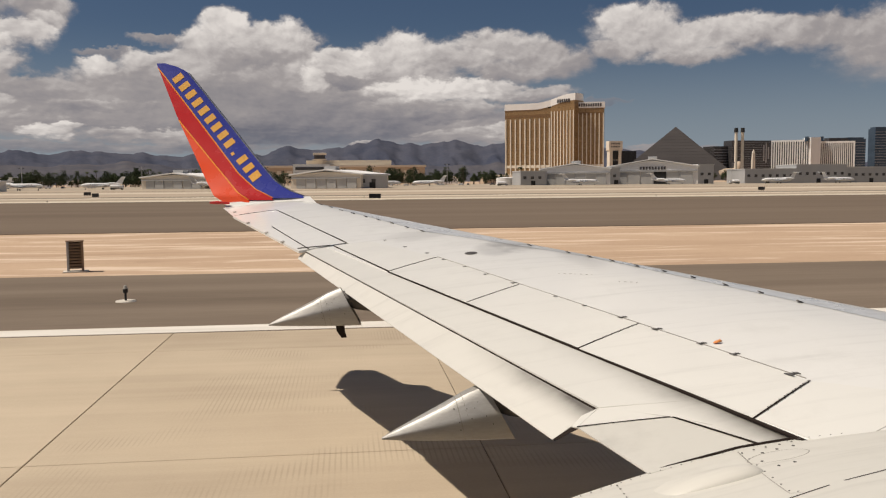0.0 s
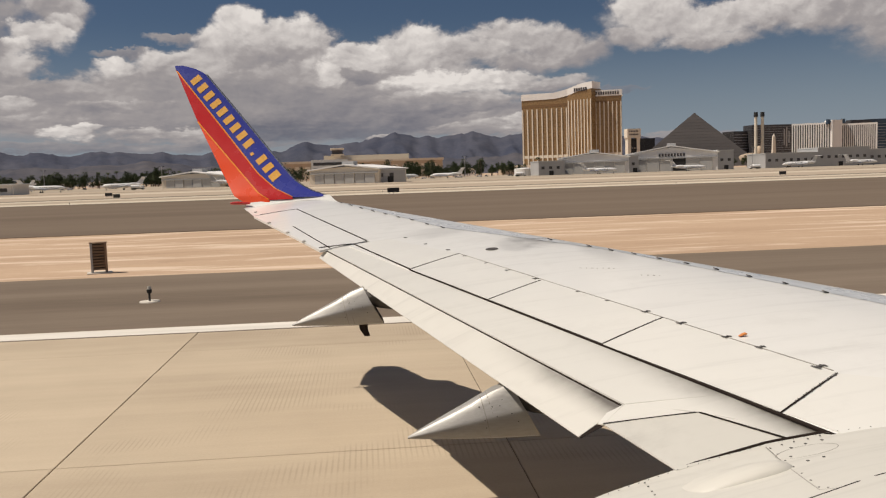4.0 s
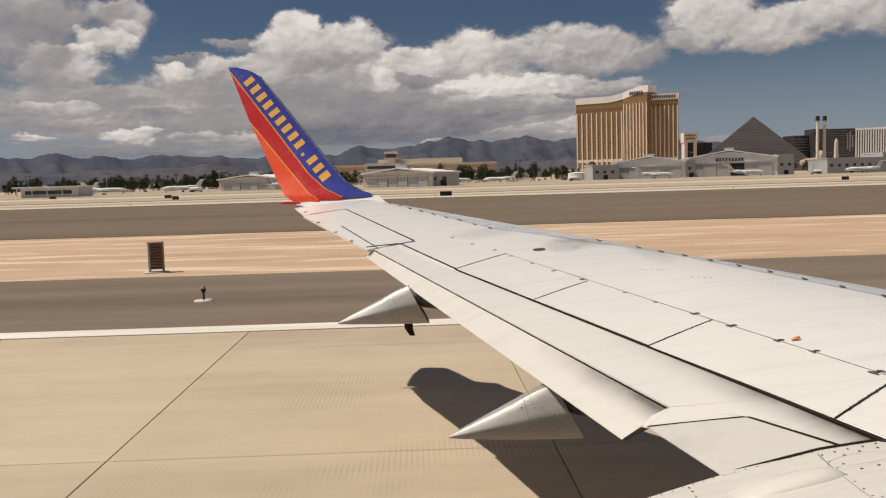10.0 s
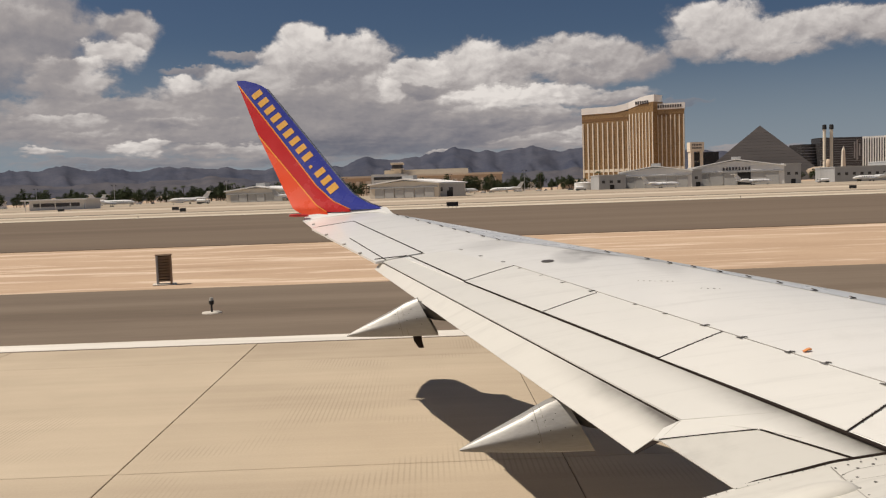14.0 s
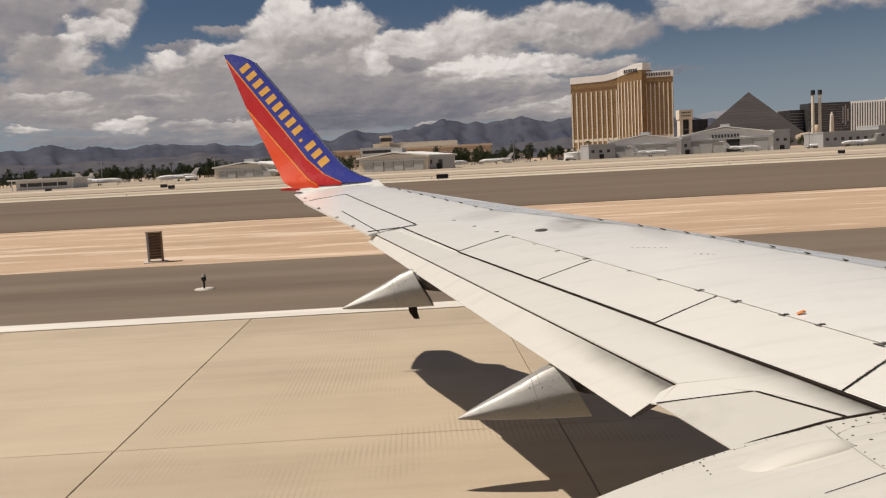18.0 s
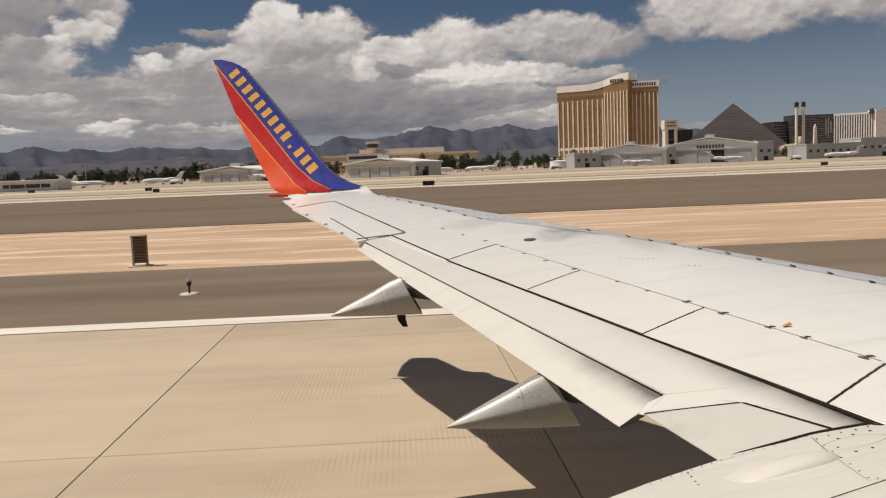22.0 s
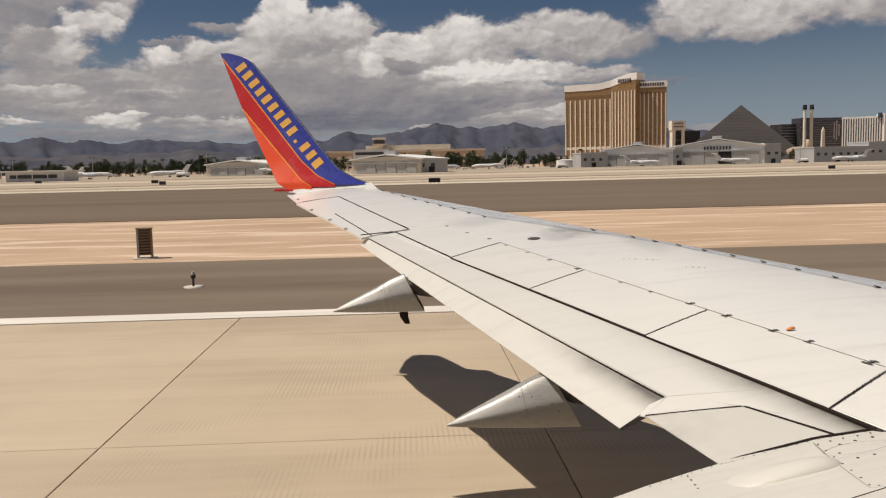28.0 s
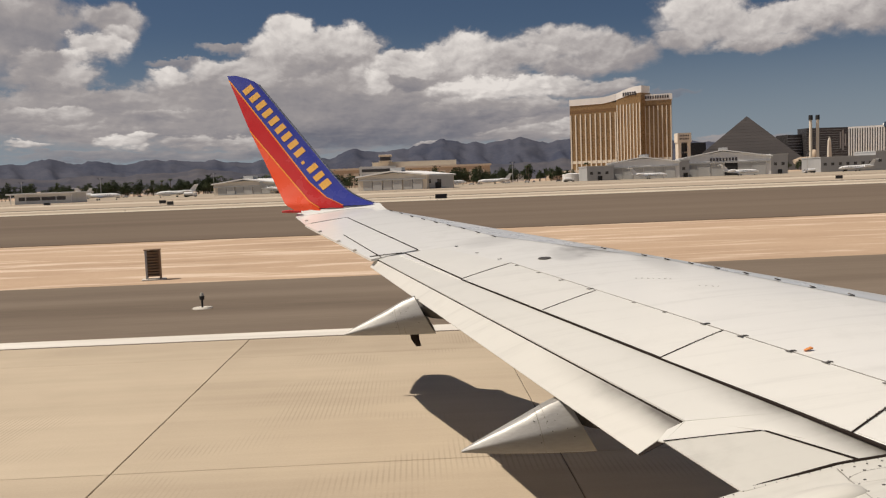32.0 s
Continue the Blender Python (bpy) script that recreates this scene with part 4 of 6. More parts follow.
tube(bm, [((0, 0, 0), 0.075, 0.075, (1, 0, 0), (0, 1, 0)), ((0, 0, 0.004), 0.072, 0.072, (1, 0, 0), (0, 1, 0))], 20)
ob = part("vent", bm, M_GREY, plane, "round dark vent in the wing skin")
ob.matrix_basis = Matrix.Translation(on_wing(1.44, 9.73, 0.002)) @ Matrix.Rotation(-0.06, 4, "Y") @ Matrix.Rotation(0.10, 4, "X")
bm = bmesh.new()
tube(bm, [((0, 0, 0), 0.036, 0.022, (1, 0, 0), (0, 1, 0)), ((0, 0, 0.010), 0.032, 0.018, (1, 0, 0), (0, 1, 0))], 10)
SLOT = part("slat_fastener", bm, M_GREY, plane)
DOTS = [(-0.41, 14.4), (-0.24, 14.01), (-0.07, 13.57), (0.11, 13.17), (0.29, 12.79), (0.47, 12.42), (0.65, 12.08), (0.83, 11.65), (1.01, 11.29), (2.2, 10.08), (2.54, 9.56), (2.71, 9.27), (2.89, 9.01), (3.06, 8.7), (3.24, 8.39), (3.41, 8.05), (3.57, 7.67), (3.74, 7.31), (3.9, 6.92)]
first = True
for x, y in DOTS:
    p = on_wing(x, y, 0.007)
    if first:
        SLOT.matrix_basis, first = Matrix.Translation(p) @ Matrix.Rotation(0.35, 4, "Y"), False
    else:
        shared("slat_fastener", SLOT.data, plane, p).rotation_euler = (0, 0.35, 0)

# the slat along the leading edge, in front of the row of fasteners, coloured for the sky it reflects
def slat(y0, y1, n=30, m=10):
    rows = []
    for i in range(n + 1):
        y = y0 + (y1 - y0) * i / n
        x_in = float(np.interp(y, [4.0, 6.92, 9.27, 11.29, 14.4], [5.45, 4.02, 2.83, 1.13, -0.29])) - 0.10
        front = lead(y) - 0.004
        rows.append([(x_in + (front - x_in) * (1 - (1 - k / m) ** 2), y, top(x_in + (front - x_in) * (1 - (1 - k / m) ** 2), y, 0.003)) for k in range(m + 1)])
    bm = bmesh.new()
    grid_faces(bm, rows)
    return bm


for y0, y1 in ((4.6, 10.16), (10.19, 14.7)):
    part("slat", slat(y0, y1), M_SLAT, plane, "slat along the leading edge, its grey tinted for reflected sky", True)
# faint rows of stencilled writing, as small bars
for x, y, count in ((2.15, 8.45, 7), (2.62, 7.95, 4)):
    for k in range(count):
        part("stencil_bar", seam(bmesh.new(), (x + 0.05 * k, y - 0.025 * k), (x + 0.05 * k + 0.010 + 0.006 * (k % 3), y - 0.025 * k - 0.007), 0.004, 0.008, 1), M_SEAM, plane)

# wing root fairing
ROOT = [(-6.0, 2.9, 1.45), (-3.0, 3.5, 1.55), (-1.0, 3.9, 1.66), (0.4, 4.1, 1.84), (1.164, 4.415, 1.95), (1.403, 4.474, 1.99), (1.692, 4.560, 2.03), (2.245, 4.588, 2.14), (2.601, 4.542, 2.20), (3.6, 4.45, 2.30), (6.5, 4.1, 2.4), (9.0, 3.2, 2.2)]


def root_edge(x):
    xs = [p[0] for p in ROOT]
    return float(np.interp(x, xs, [p[1] for p in ROOT])), float(np.interp(x, xs, [p[2] for p in ROOT]))


def root_top(x, y):
    ye, ze = root_edge(x)
    d = max(ye - y, 0.0)
    return ze + 0.10 * d + 0.05 * d * d


bm = bmesh.new()
rows = []
for k in range(61):
    x = -6.0 + 15.0 * k / 60
    ye, ze = root_edge(x)
    row = [(x, ye - 0.35, ze - 0.75), (x, ye - 0.05, ze - 0.4), (x, ye + 0.01, ze - 0.06), (x, ye, ze - 0.008)]
    for j in range(1, 13):
        y = ye - 0.02 - (ye + 0.45) * (j / 12) ** 1.3
        row.append((x, y, root_top(x, y)))
    rows.append(row)
grid_faces(bm, rows)
root = part("root_fairing", bm, M_ROOT, plane, "white riveted fairing at the wing root", True)
part("edge_seal", tube(bmesh.new(), [((x, root_edge(x)[0] - 0.006, root_edge(x)[1] - 0.004), 0.010, 0.010, (0, 1, 0), (0, 0, 1)) for x in [1.70 + 1.3 * k / 20 for k in range(21)]], 6), M_GAP, root, "dark rubber edge seal")
bm = bmesh.new()
tube(bm, [((-0.46, 0, -0.03), 0.09, 0.01, (0, 1, 0), (0, 0, 1)), ((-0.34, 0, -0.006), 0.118, 0.02, (0, 1, 0), (0, 0, 1)), ((-0.15, 0, 0), 0.12, 0.040, (0, 1, 0), (0, 0, 1)), ((0.04, 0, 0), 0.112, 0.055, (0, 1, 0), (0, 0, 1)), ((0.17, 0, 0), 0.095, 0.056, (0, 1, 0), (0, 0, 1)), ((0.25, 0, 0), 0.07, 0.044, (0, 1, 0), (0, 0, 1)), ((0.29, 0, -0.004), 0.045, 0.026, (0, 1, 0), (0, 0, 1)), ((0.31, 0, -0.008), 0.012, 0.008, (0, 1, 0), (0, 0, 1))], 28)
ob = part("blister", bm, M_ROOT, root, "smooth teardrop blister", True)
ob.matrix_basis = Matrix.Translation((1.91, 4.10, root_top(1.91, 4.10) - 0.004)) @ Matrix.Rotation(-0.10, 4, "Z") @ Matrix.Rotation(-0.15, 4, "Y") @ Matrix.Diagonal((0.76, 0.85, 1.1, 1))
SCREWS = [(2.276, 4.374), (2.368, 4.393), (2.465, 4.395), (2.199, 4.227), (2.218, 4.087), (2.305, 4.088)]
RIVETS = [(2.197, 4.458), (2.27, 4.467), (2.344, 4.475), (2.173, 4.322), (2.148, 4.187), (2.122, 4.051), (2.095, 3.917), (2.064, 3.777), (2.032, 3.644), (1.465, 4.424), (1.459, 4.35), (1.448, 4.256), (1.441, 4.19), (2.424, 4.471), (2.499, 4.478), (2.559, 4.493), (2.052, 3.601)]
bm = bmesh.new()
tube(bm, [((0, 0, 0), 0.010, 0.010, (1, 0, 0), (0, 1, 0)), ((0, 0, 0.0025), 0.008, 0.008, (1, 0, 0), (0, 1, 0))], 10)
screw = part("screw", bm, M_GREY, root)
screw.matrix_basis = Matrix.Translation((*SCREWS[0], root_top(*SCREWS[0])))
for x, y in SCREWS[1:]:
    shared("screw", screw.data, root, (x, y, root_top(x, y)))
for x, y in RIVETS:
    shared("rivet", screw.data, root, (x, y, root_top(x, y))).scale = (0.65, 0.65, 1)
for k in range(26):
    x = 1.25 + k * 0.062
    y = root_edge(x)[0] - 0.045
    shared("rivet", screw.data, root, (x, y, root_top(x, y) + 0.0005)).scale = (0.4, 0.4, 1)


def root_seam(a, b, width=0.006):
    """A panel joint on the root fairing."""
    a, b = Vector(a), Vector(b)
    side = Vector((-(b - a).y, (b - a).x)).normalized() * width / 2
    rows = []
    for k in range(15):
        p = a.lerp(b, k / 14)
        rows.append([(*(p + s), root_top(*(p + s)) + 0.002) for s in (-side, side)])
    bm = bmesh.new()
    grid_faces(bm, rows)
    return bm


part("panel_joint", root_seam((2.19, 4.497), (2.011, 3.603)), M_SEAM, root)
part("panel_joint", root_seam((2.011, 3.603), (2.066, 3.562)), M_SEAM, root)
part("panel_joint", root_seam((1.3, 3.41), (3.0, 3.72), 0.014), M_GAP, root)
ring = [(2.305 + 0.17 * math.cos(k * 0.2094), 4.261 + 0.10 * math.sin(k * 0.2094)) for k in range(31)]
bm = bmesh.new()
grid_faces(bm, [[(x, y, root_top(x, y) + 0.0015), (2.305 + (x - 2.305) * 0.97, 4.261 + (y - 4.261) * 0.97, root_top(x, y) + 0.0015)] for x, y in ring])
part("access_panel_rim", bm, M_SEAM, root)

# the rest of the aircraft that carries the wing: hull and main wheels
M_HULL = worn("hull_paint", (0.10, 0.11, 0.22), (0.14, 0.15, 0.28), 0.5, 0.35)
bm = bmesh.new()
rings = []
for x, r, dz in ((-19, 0.35, 1.1), (-16, 0.9, 0.75), (-12, 1.5, 0.3), (-8, 1.86, 0.0), (0, 1.88, 0), (9, 1.88, 0), (13, 1.7, -0.1), (15, 1.25, -0.3), (16.2, 0.6, -0.5), (16.6, 0.1, -0.55)):
    rings.append(((x, -2.10, 3.35 + dz), r, r * 1.06, (0, 1, 0), (0, 0, 1)))
tube(bm, rings, 40)
part("fuselage", bm, M_HULL, plane, "plain hull of the aircraft", True)
M_TYRE = worn("tyre_rubber", (0.015, 0.015, 0.015), (0.04, 0.04, 0.04), 4, 0.8)
for x, y, r in ((2.6, 0.35, 0.56), (2.6, 1.15, 0.56), (12.6, -2.3, 0.34), (12.6, -1.9, 0.34), (2.6, -4.55, 0.56), (2.6, -5.35, 0.56)):
    part("wheel", tube(bmesh.new(), [((x, y - 0.18, r), r * 0.8, r * 0.8, (1, 0, 0), (0, 0, 1)), ((x, y - 0.12, r), r, r, (1, 0, 0), (0, 0, 1)), ((x, y + 0.12, r), r, r, (1, 0, 0), (0, 0, 1)), ((x, y + 0.18, r), r * 0.8, r * 0.8, (1, 0, 0), (0, 0, 1))], 24), M_TYRE, plane, "", True)
for x, y, z1 in ((2.6, 0.75, 2.0), (12.6, -2.1, 1.7), (2.6, -4.95, 1.7)):
    bm = pole(bmesh.new(), x, y, 0.5, z1, 0.09)
    box(bm, x - 0.05, x + 0.05, y - 0.5, y + 0.5, 0.5, 0.62)
    part("strut", bm, M_METAL, plane)

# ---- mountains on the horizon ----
# distance haze is mixed into both rock colours as blue-grey
M_ROCK = worn("far_rock_haze_blue", (0.044, 0.052, 0.080), (0.098, 0.100, 0.122), 0.012, 1.0, 0, (1, 1, 1.6), 0, 0.01, 0.0)
M_ROCK2 = worn("far_rock_haze_grey", (0.050, 0.056, 0.080), (0.120, 0.112, 0.116), 0.010, 1.0, 0, (1, 1, 1.6), 0, 0.01, 0.0)


def ridge(name, dist, profile, seed, mat, label, deep=500):
    """A mountain range: crest heights in degrees by bearing in degrees, with spurs and gullies down to the plain."""
    rows = []
    lo, hi = profile[0][0], profile[-1][0]
    n, m = 620, 30
    for i in range(n + 1):
        a = lo + (hi - lo) * i / n
        crest = dist * math.tan(radians(float(np.interp(a, [p[0] for p in profile], [p[1] for p in profile]))))
        crest *= 0.9 + 0.15 * noise.fractal(Vector((a * 0.42, seed, 0)), 0.75, 2.1, 8)
        row = []
        for j in range(m + 1):
            t = j / m
            d = dist - deep * (1 - t)
            spot = Vector((a * 0.55 + 0.8 * t, t * 2.2 + 0.18 * a, seed + 5))
            k = noise.ridged_multi_fractal(spot, 0.9, 2.1, 6, 1.0, 2.0) - 1.0
            z = crest * (t ** 1.25 * (1 + 0.36 * k * (1 - t)) + 0.24 * k * t * (1 - t)) if j else -3.0
            row.append((d * math.sin(radians(a)), d * math.cos(radians(a)), z))
        rows.append(row)
    bm = bmesh.new()
    grid_faces(bm, rows)
    ob = part(name, bm, mat)
    for f in ob.data.polygons:
        f.use_smooth = True
    return tagged(ob, label, "mountains", kind="structure")


ridge("backdrop_mountains", 4600, [(-62, 2.0), (-45, 2.3), (-30, 2.2), (-24, 2.25), (-18, 2.2), (-12, 2.0), (-7, 2.2), (-2, 2.3), (0.5, 2.9), (2.8, 3.2), (5, 2.8), (7, 3.0), (9, 2.5), (11.3, 2.8), (13, 2.3), (16, 2.4), (20, 2.0), (24, 1.5), (30, 1.1), (45, 0.8), (62, 0.7)], 3.1, M_ROCK, "desert mountains under cloud, distance haze painted into their blue-grey", 900)
ridge("backdrop_foothills", 3700, [(-62, 1.0), (-40, 1.3), (-25, 1.2), (-14, 1.4), (-8, 1.0), (-3, 1.1), (2, 1.3), (6, 1.1), (10, 1.4), (14, 1.2), (18, 0.9), (24, 0.6), (40, 0.4), (62, 0.3)], 9.7, M_ROCK2, "lower foothills before the mountains, painted grey-blue for haze", 900)

# ---- buildings along the field ----
M_GOLD = worn("gold_mirror_glass", (0.265, 0.165, 0.075), (0.36, 0.235, 0.115), 0.05, 0.3, 0.35, (1, 1, 3), 0, 0.01, 0.5)
M_BAND = worn("brown_floor_band", (0.16, 0.09, 0.04), (0.22, 0.13, 0.06), 0.05, 0.5)
M_CREAM = worn("cream_stucco", (0.62, 0.55, 0.45), (0.74, 0.68, 0.58), 0.05, 0.8)
M_TAN = worn("tan_stucco", (0.42, 0.33, 0.24), (0.55, 0.45, 0.34), 0.05, 0.85)
M_WALL = worn("white_metal_siding", (0.70, 0.69, 0.67), (0.82, 0.81, 0.79), 0.06, 0.6, 0, (4, 4, 0.3))
M_GREYWALL = worn("grey_metal_siding", (0.33, 0.33, 0.33), (0.44, 0.44, 0.44), 0.06, 0.6, 0, (4, 4, 0.3))
M_DOORS = worn("grey_hangar_door_metal", (0.40, 0.40, 0.39), (0.50, 0.50, 0.49), 0.1, 0.5, 0.1, (3, 3, 0.3))
M_BLACKGLASS = worn("dark_tinted_glass", (0.035, 0.033, 0.034), (0.07, 0.065, 0.065), 0.05, 0.25, 0.0, (1, 1, 3), 0, 0.01, 0.6)
M_BLUEGLASS = worn("blue_tinted_glass", (0.035, 0.055, 0.08), (0.07, 0.10, 0.14), 0.05, 0.2, 0.2, (1, 1, 3), 0, 0.01, 0.6)
M_GREENGLASS = worn("green_tinted_glass", (0.03, 0.09, 0.08), (0.05, 0.14, 0.12), 0.05, 0.3, 0.0)
M_PYRAMID = worn("dark_bronze_glass", (0.050, 0.045, 0.042), (0.085, 0.075, 0.07), 0.03, 0.4, 0.1, (1, 1, 4), 0, 0.01, 0.4)
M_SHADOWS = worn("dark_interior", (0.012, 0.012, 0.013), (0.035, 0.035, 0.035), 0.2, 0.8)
M_BRICKRED = worn("red_facade", (0.26, 0.07, 0.05), (0.36, 0.11, 0.08), 0.05, 0.8)
M_SALMON = worn("salmon_facade", (0.48, 0.24, 0.15), (0.60, 0.33, 0.22), 0.05, 0.8)
M_SIGN_DARK = plain("sign_dark_lettering", (0.05, 0.045, 0.05), 0.6)
M_JETWHITE = plain("jet_white_paint", (0.86, 0.86, 0.85), 0.25)
M_JETBLUE = plain("jet_blue_stripe", (0.06, 0.10, 0.28), 0.3)
M_CARS = worn("car_paint", (0.05, 0.05, 0.06), (0.65, 0.65, 0.66), 0.4, 0.3, 0.2, random_shift=0.5)


def wall_run(a, b, depth):
    """The outline of a long block whose front runs from a to b."""
    a, b = Vector(a), Vector(b)
    n = Vector((-(b - a).y, (b - a).x)).normalized() * depth
    return [tuple(a), tuple(b), tuple(b + n), tuple(a + n)]


def bar_on(a, b, t0, t1, z0, z1, proud=0.4, bm=None):
    """A block on the face between a and b, from t0 to t1 of its length."""
    a, b = Vector(a), Vector(b)
    n = Vector(((b - a).y, -(b - a).x)).normalized()
    p, q = a.lerp(b, t0), a.lerp(b, t1)
    return prism(bm or bmesh.new(), [tuple(p + n * proud), tuple(q + n * proud), tuple(q - n * 0.2), tuple(p - n * 0.2)], z0, z1)


def sign_bars(name, parent, a, b, t0, t1, z0, z1, count, mat, proud=0.6, fill=0.62):
    for k in range(count):
        u0 = t0 + (t1 - t0) * k / count
        u1 = u0 + (t1 - t0) / count * fill
        part(name, bar_on(a, b, u0, u1, z0, z1, proud), mat, parent)


def fins(parent, a, b, count, z0, z1, mat, width, t0=0.02, t1=0.98, proud=1.2, name="fin"):
    length = (Vector(b) - Vector(a)).length
    for k in range(count):
        t = t0 + (t1 - t0) * k / (count - 1)
        part(name, bar_on(a, b, t - width / 2 / length, t + width / 2 / length, z0, z1, proud), mat, parent)


# the tall gold hotel, three wings with pale fins
hotel = thing("hotel_tower", "tall gold glass hotel with pale vertical fins and a white crown", "hotel")
W1 = ((298, 1585), (374, 1540))
W2 = ((374, 1540), (408, 1500))
W3 = ((410, 1512), (461, 1495))
part("gold_wing", prism(bmesh.new(), wall_run(*W1, 26), 0, 135), M_GOLD, hotel)
part("gold_wing", prism(bmesh.new(), wall_run(*W2, 30), 0, 146), M_GOLD, hotel)
part("gold_wing", prism(bmesh.new(), wall_run(*W3, 26), 0, 132), M_GOLD, hotel)
part("crown", prism(bmesh.new(), wall_run((297, 1584.5), (352, 1552), 27), 133, 144.5), M_WALL, hotel, "white parapet crown")
CURVE = [(352, 1552), (364, 1545), (374, 1539), (382, 1529.5), (390, 1520), (399, 1509.5), (409, 1498.5)]
LIFT = (0.0, 2.2, 4.6, 7.8, 10.8, 13.0, 13.6)
for k, (a, b) in enumerate(zip(CURVE, CURVE[1:])):
    rise, run = LIFT[k:k + 2], wall_run(a, b, 27)
    bm = bmesh.new()
    low = [bm.verts.new((px, py, 133 + rise[i] * 0.95)) for (px, py), i in zip(run, (0, 1, 1, 0))]
    high = [bm.verts.new((px, py, 144.5 + rise[i])) for (px, py), i in zip(run, (0, 1, 1, 0))]
    for i in range(4):
        bm.faces.new((low[i], low[(i + 1) % 4], high[(i + 1) % 4], high[i]))
    bm.faces.new(high)
    bm.faces.new(low[::-1])
    part("crown", bm, M_WALL, hotel)
part("crown", prism(bmesh.new(), wall_run((410, 1511), (462, 1494), 27), 132, 142.5), M_WALL, hotel, "white parapet with dark lettering bars")
for z in (26, 119):
    for a, b in (W1, W3):
        part("floor_band", bar_on(a, b, 0, 1, z, z + 5, 0.3), M_BAND if z > 30 else M_CREAM, hotel)
for z in range(34, 118, 6):
    for a, b in (W1, W2, W3):
        part("floor_line", bar_on(a, b, 0, 1, z, z + 0.5, 0.15), M_BAND, hotel)
fins(hotel, *W1, 10, 8, 116, M_CREAM, 2.2)
fins(hotel, *W2, 8, 8, 128, M_CREAM, 1.7, 0.05, 0.97)
fins(hotel, *W3, 8, 8, 122, M_CREAM, 1.8)
sign_bars("lettering_bar", hotel, (410, 1511), (462, 1494), 0.08, 0.92, 134.5, 140.0, 11, M_SIGN_DARK, 0.5)
sign_bars("lettering_bar", hotel, *W2, 0.30, 0.85, 143, 149, 6, M_SIGN_DARK, 1.6)
podium = thing("hotel_podium", "low cream arcaded podium along the foot of the gold hotel", "building")
part("wall", prism(bmesh.new(), wall_run((270, 1560), (500, 1470), 40), 0, 14), M_CREAM, podium)
for k in range(22):
    part("arch", bar_on((270, 1560), (500, 1470), 0.02 + k * 0.045, 0.045 + k * 0.045, 2, 11, 0.3), M_BAND, podium)

# pylon sign
pylon = thing("pylon_sign", "tall cream pylon sign with dark video panels", "sign")
part("frame", box(bmesh.new(), 346, 350, 1096, 1108, 0, 52), M_CREAM, pylon)
part("frame", box(bmesh.new(), 358, 362, 1096, 1108, 0, 52), M_CREAM, pylon)
part("head", box(bmesh.new(), 345, 363, 1095, 1109, 42, 54), M_CREAM, pylon)
part("base", box(bmesh.new(), 346, 362, 1096, 1108, 0, 17), M_TAN, pylon)
part("screen", box(bmesh.new(), 350, 358, 1098, 1106, 20, 28), M_SHADOWS, pylon, "dark video screen")
part("screen", box(bmesh.new(), 350, 358, 1098, 1106, 30, 41), M_SHADOWS, pylon, "dark video screen")
for z in (45.5, 49.5):
    sign_bars("lettering_bar", pylon, (345, 1095), (363, 1095), 0.15, 0.85, z, z + 2, 6, M_SIGN_DARK, 0.3)

# pyramid hotel with its blocks and obelisk
pyr = thing("pyramid_hotel", "huge dark bronze glass pyramid hotel", "hotel")
bm = bmesh.new()
cx, cy, half = 716, 1800, 185
base = [(cx - half * 1.05, cy - half * 0.75), (cx + half * 0.35, cy - half), (cx + half * 1.1, cy + half * 0.7), (cx - half * 0.4, cy + half)]
vs = [bm.verts.new((x, y, 0)) for x, y in base]
apex = bm.verts.new((cx, cy, 117))
for k in range(4):
    bm.faces.new((vs[k], vs[(k + 1) % 4], apex))
part("glass_slope", bm, M_PYRAMID, pyr)
for k in range(1, 17):
    t = k / 17.5
    ringp = [(cx + (x - cx) * (1 - t) * 1.0012, cy + (y - cy) * (1 - t) * 1.0012) for x, y in base]
    part("floor_line", prism(bmesh.new(), ringp, 117 * t - 0.2, 117 * t + 0.2), M_PYRAMID, pyr)
tower = thing("stepped_tower", "dark stepped hotel block beside the pyramid", "hotel")
part("block", prism(bmesh.new(), wall_run((800, 1790), (845, 1800), 40), 0, 74), M_BLACKGLASS, tower)
part("block", prism(bmesh.new(), wall_run((590, 1830), (640, 1835), 40), 0, 66), M_BLACKGLASS, tower)
for z in range(6, 72, 6):
    part("floor_line", bar_on((800, 1790), (845, 1800), 0, 1, z, z + 0.8, 0.3), M_GREYWALL, tower)
slabtower = thing("black_slab_tower", "broad black glass hotel slab with a pale emblem", "hotel")
part("glass_block", prism(bmesh.new(), wall_run((836, 1780), (930, 1790), 35), 0, 86), M_BLACKGLASS, slabtower)
for z in range(6, 84, 5):
    part("floor_line", bar_on((836, 1780), (930, 1790), 0, 1, z, z + 0.5, 0.25), M_GREYWALL, slabtower)
for t0, t1, z0, z1 in ((0.80, 0.83, 42, 76), (0.86, 0.89, 38, 80), (0.92, 0.95, 46, 72)):
    part("emblem_bar", bar_on((836, 1780), (930, 1790), t0, t1, z0, z1, 0.6), M_GREYWALL, slabtower)
obelisk = thing("obelisk", "pale stone obelisk before the black tower", "obelisk")
part("shaft", prism(bmesh.new(), [(838, 1690), (846, 1690), (846, 1698), (838, 1698)], 0, 56, 0.6), M_CREAM, obelisk)
part("tip", prism(bmesh.new(), [(839.6, 1691.6), (844.4, 1691.6), (844.4, 1696.4), (839.6, 1696.4)], 56, 64, 0.05), M_CREAM, obelisk)
sphinx = thing("sphinx_statue", "large sand-coloured crouching statue building", "statue")
bm = bmesh.new()
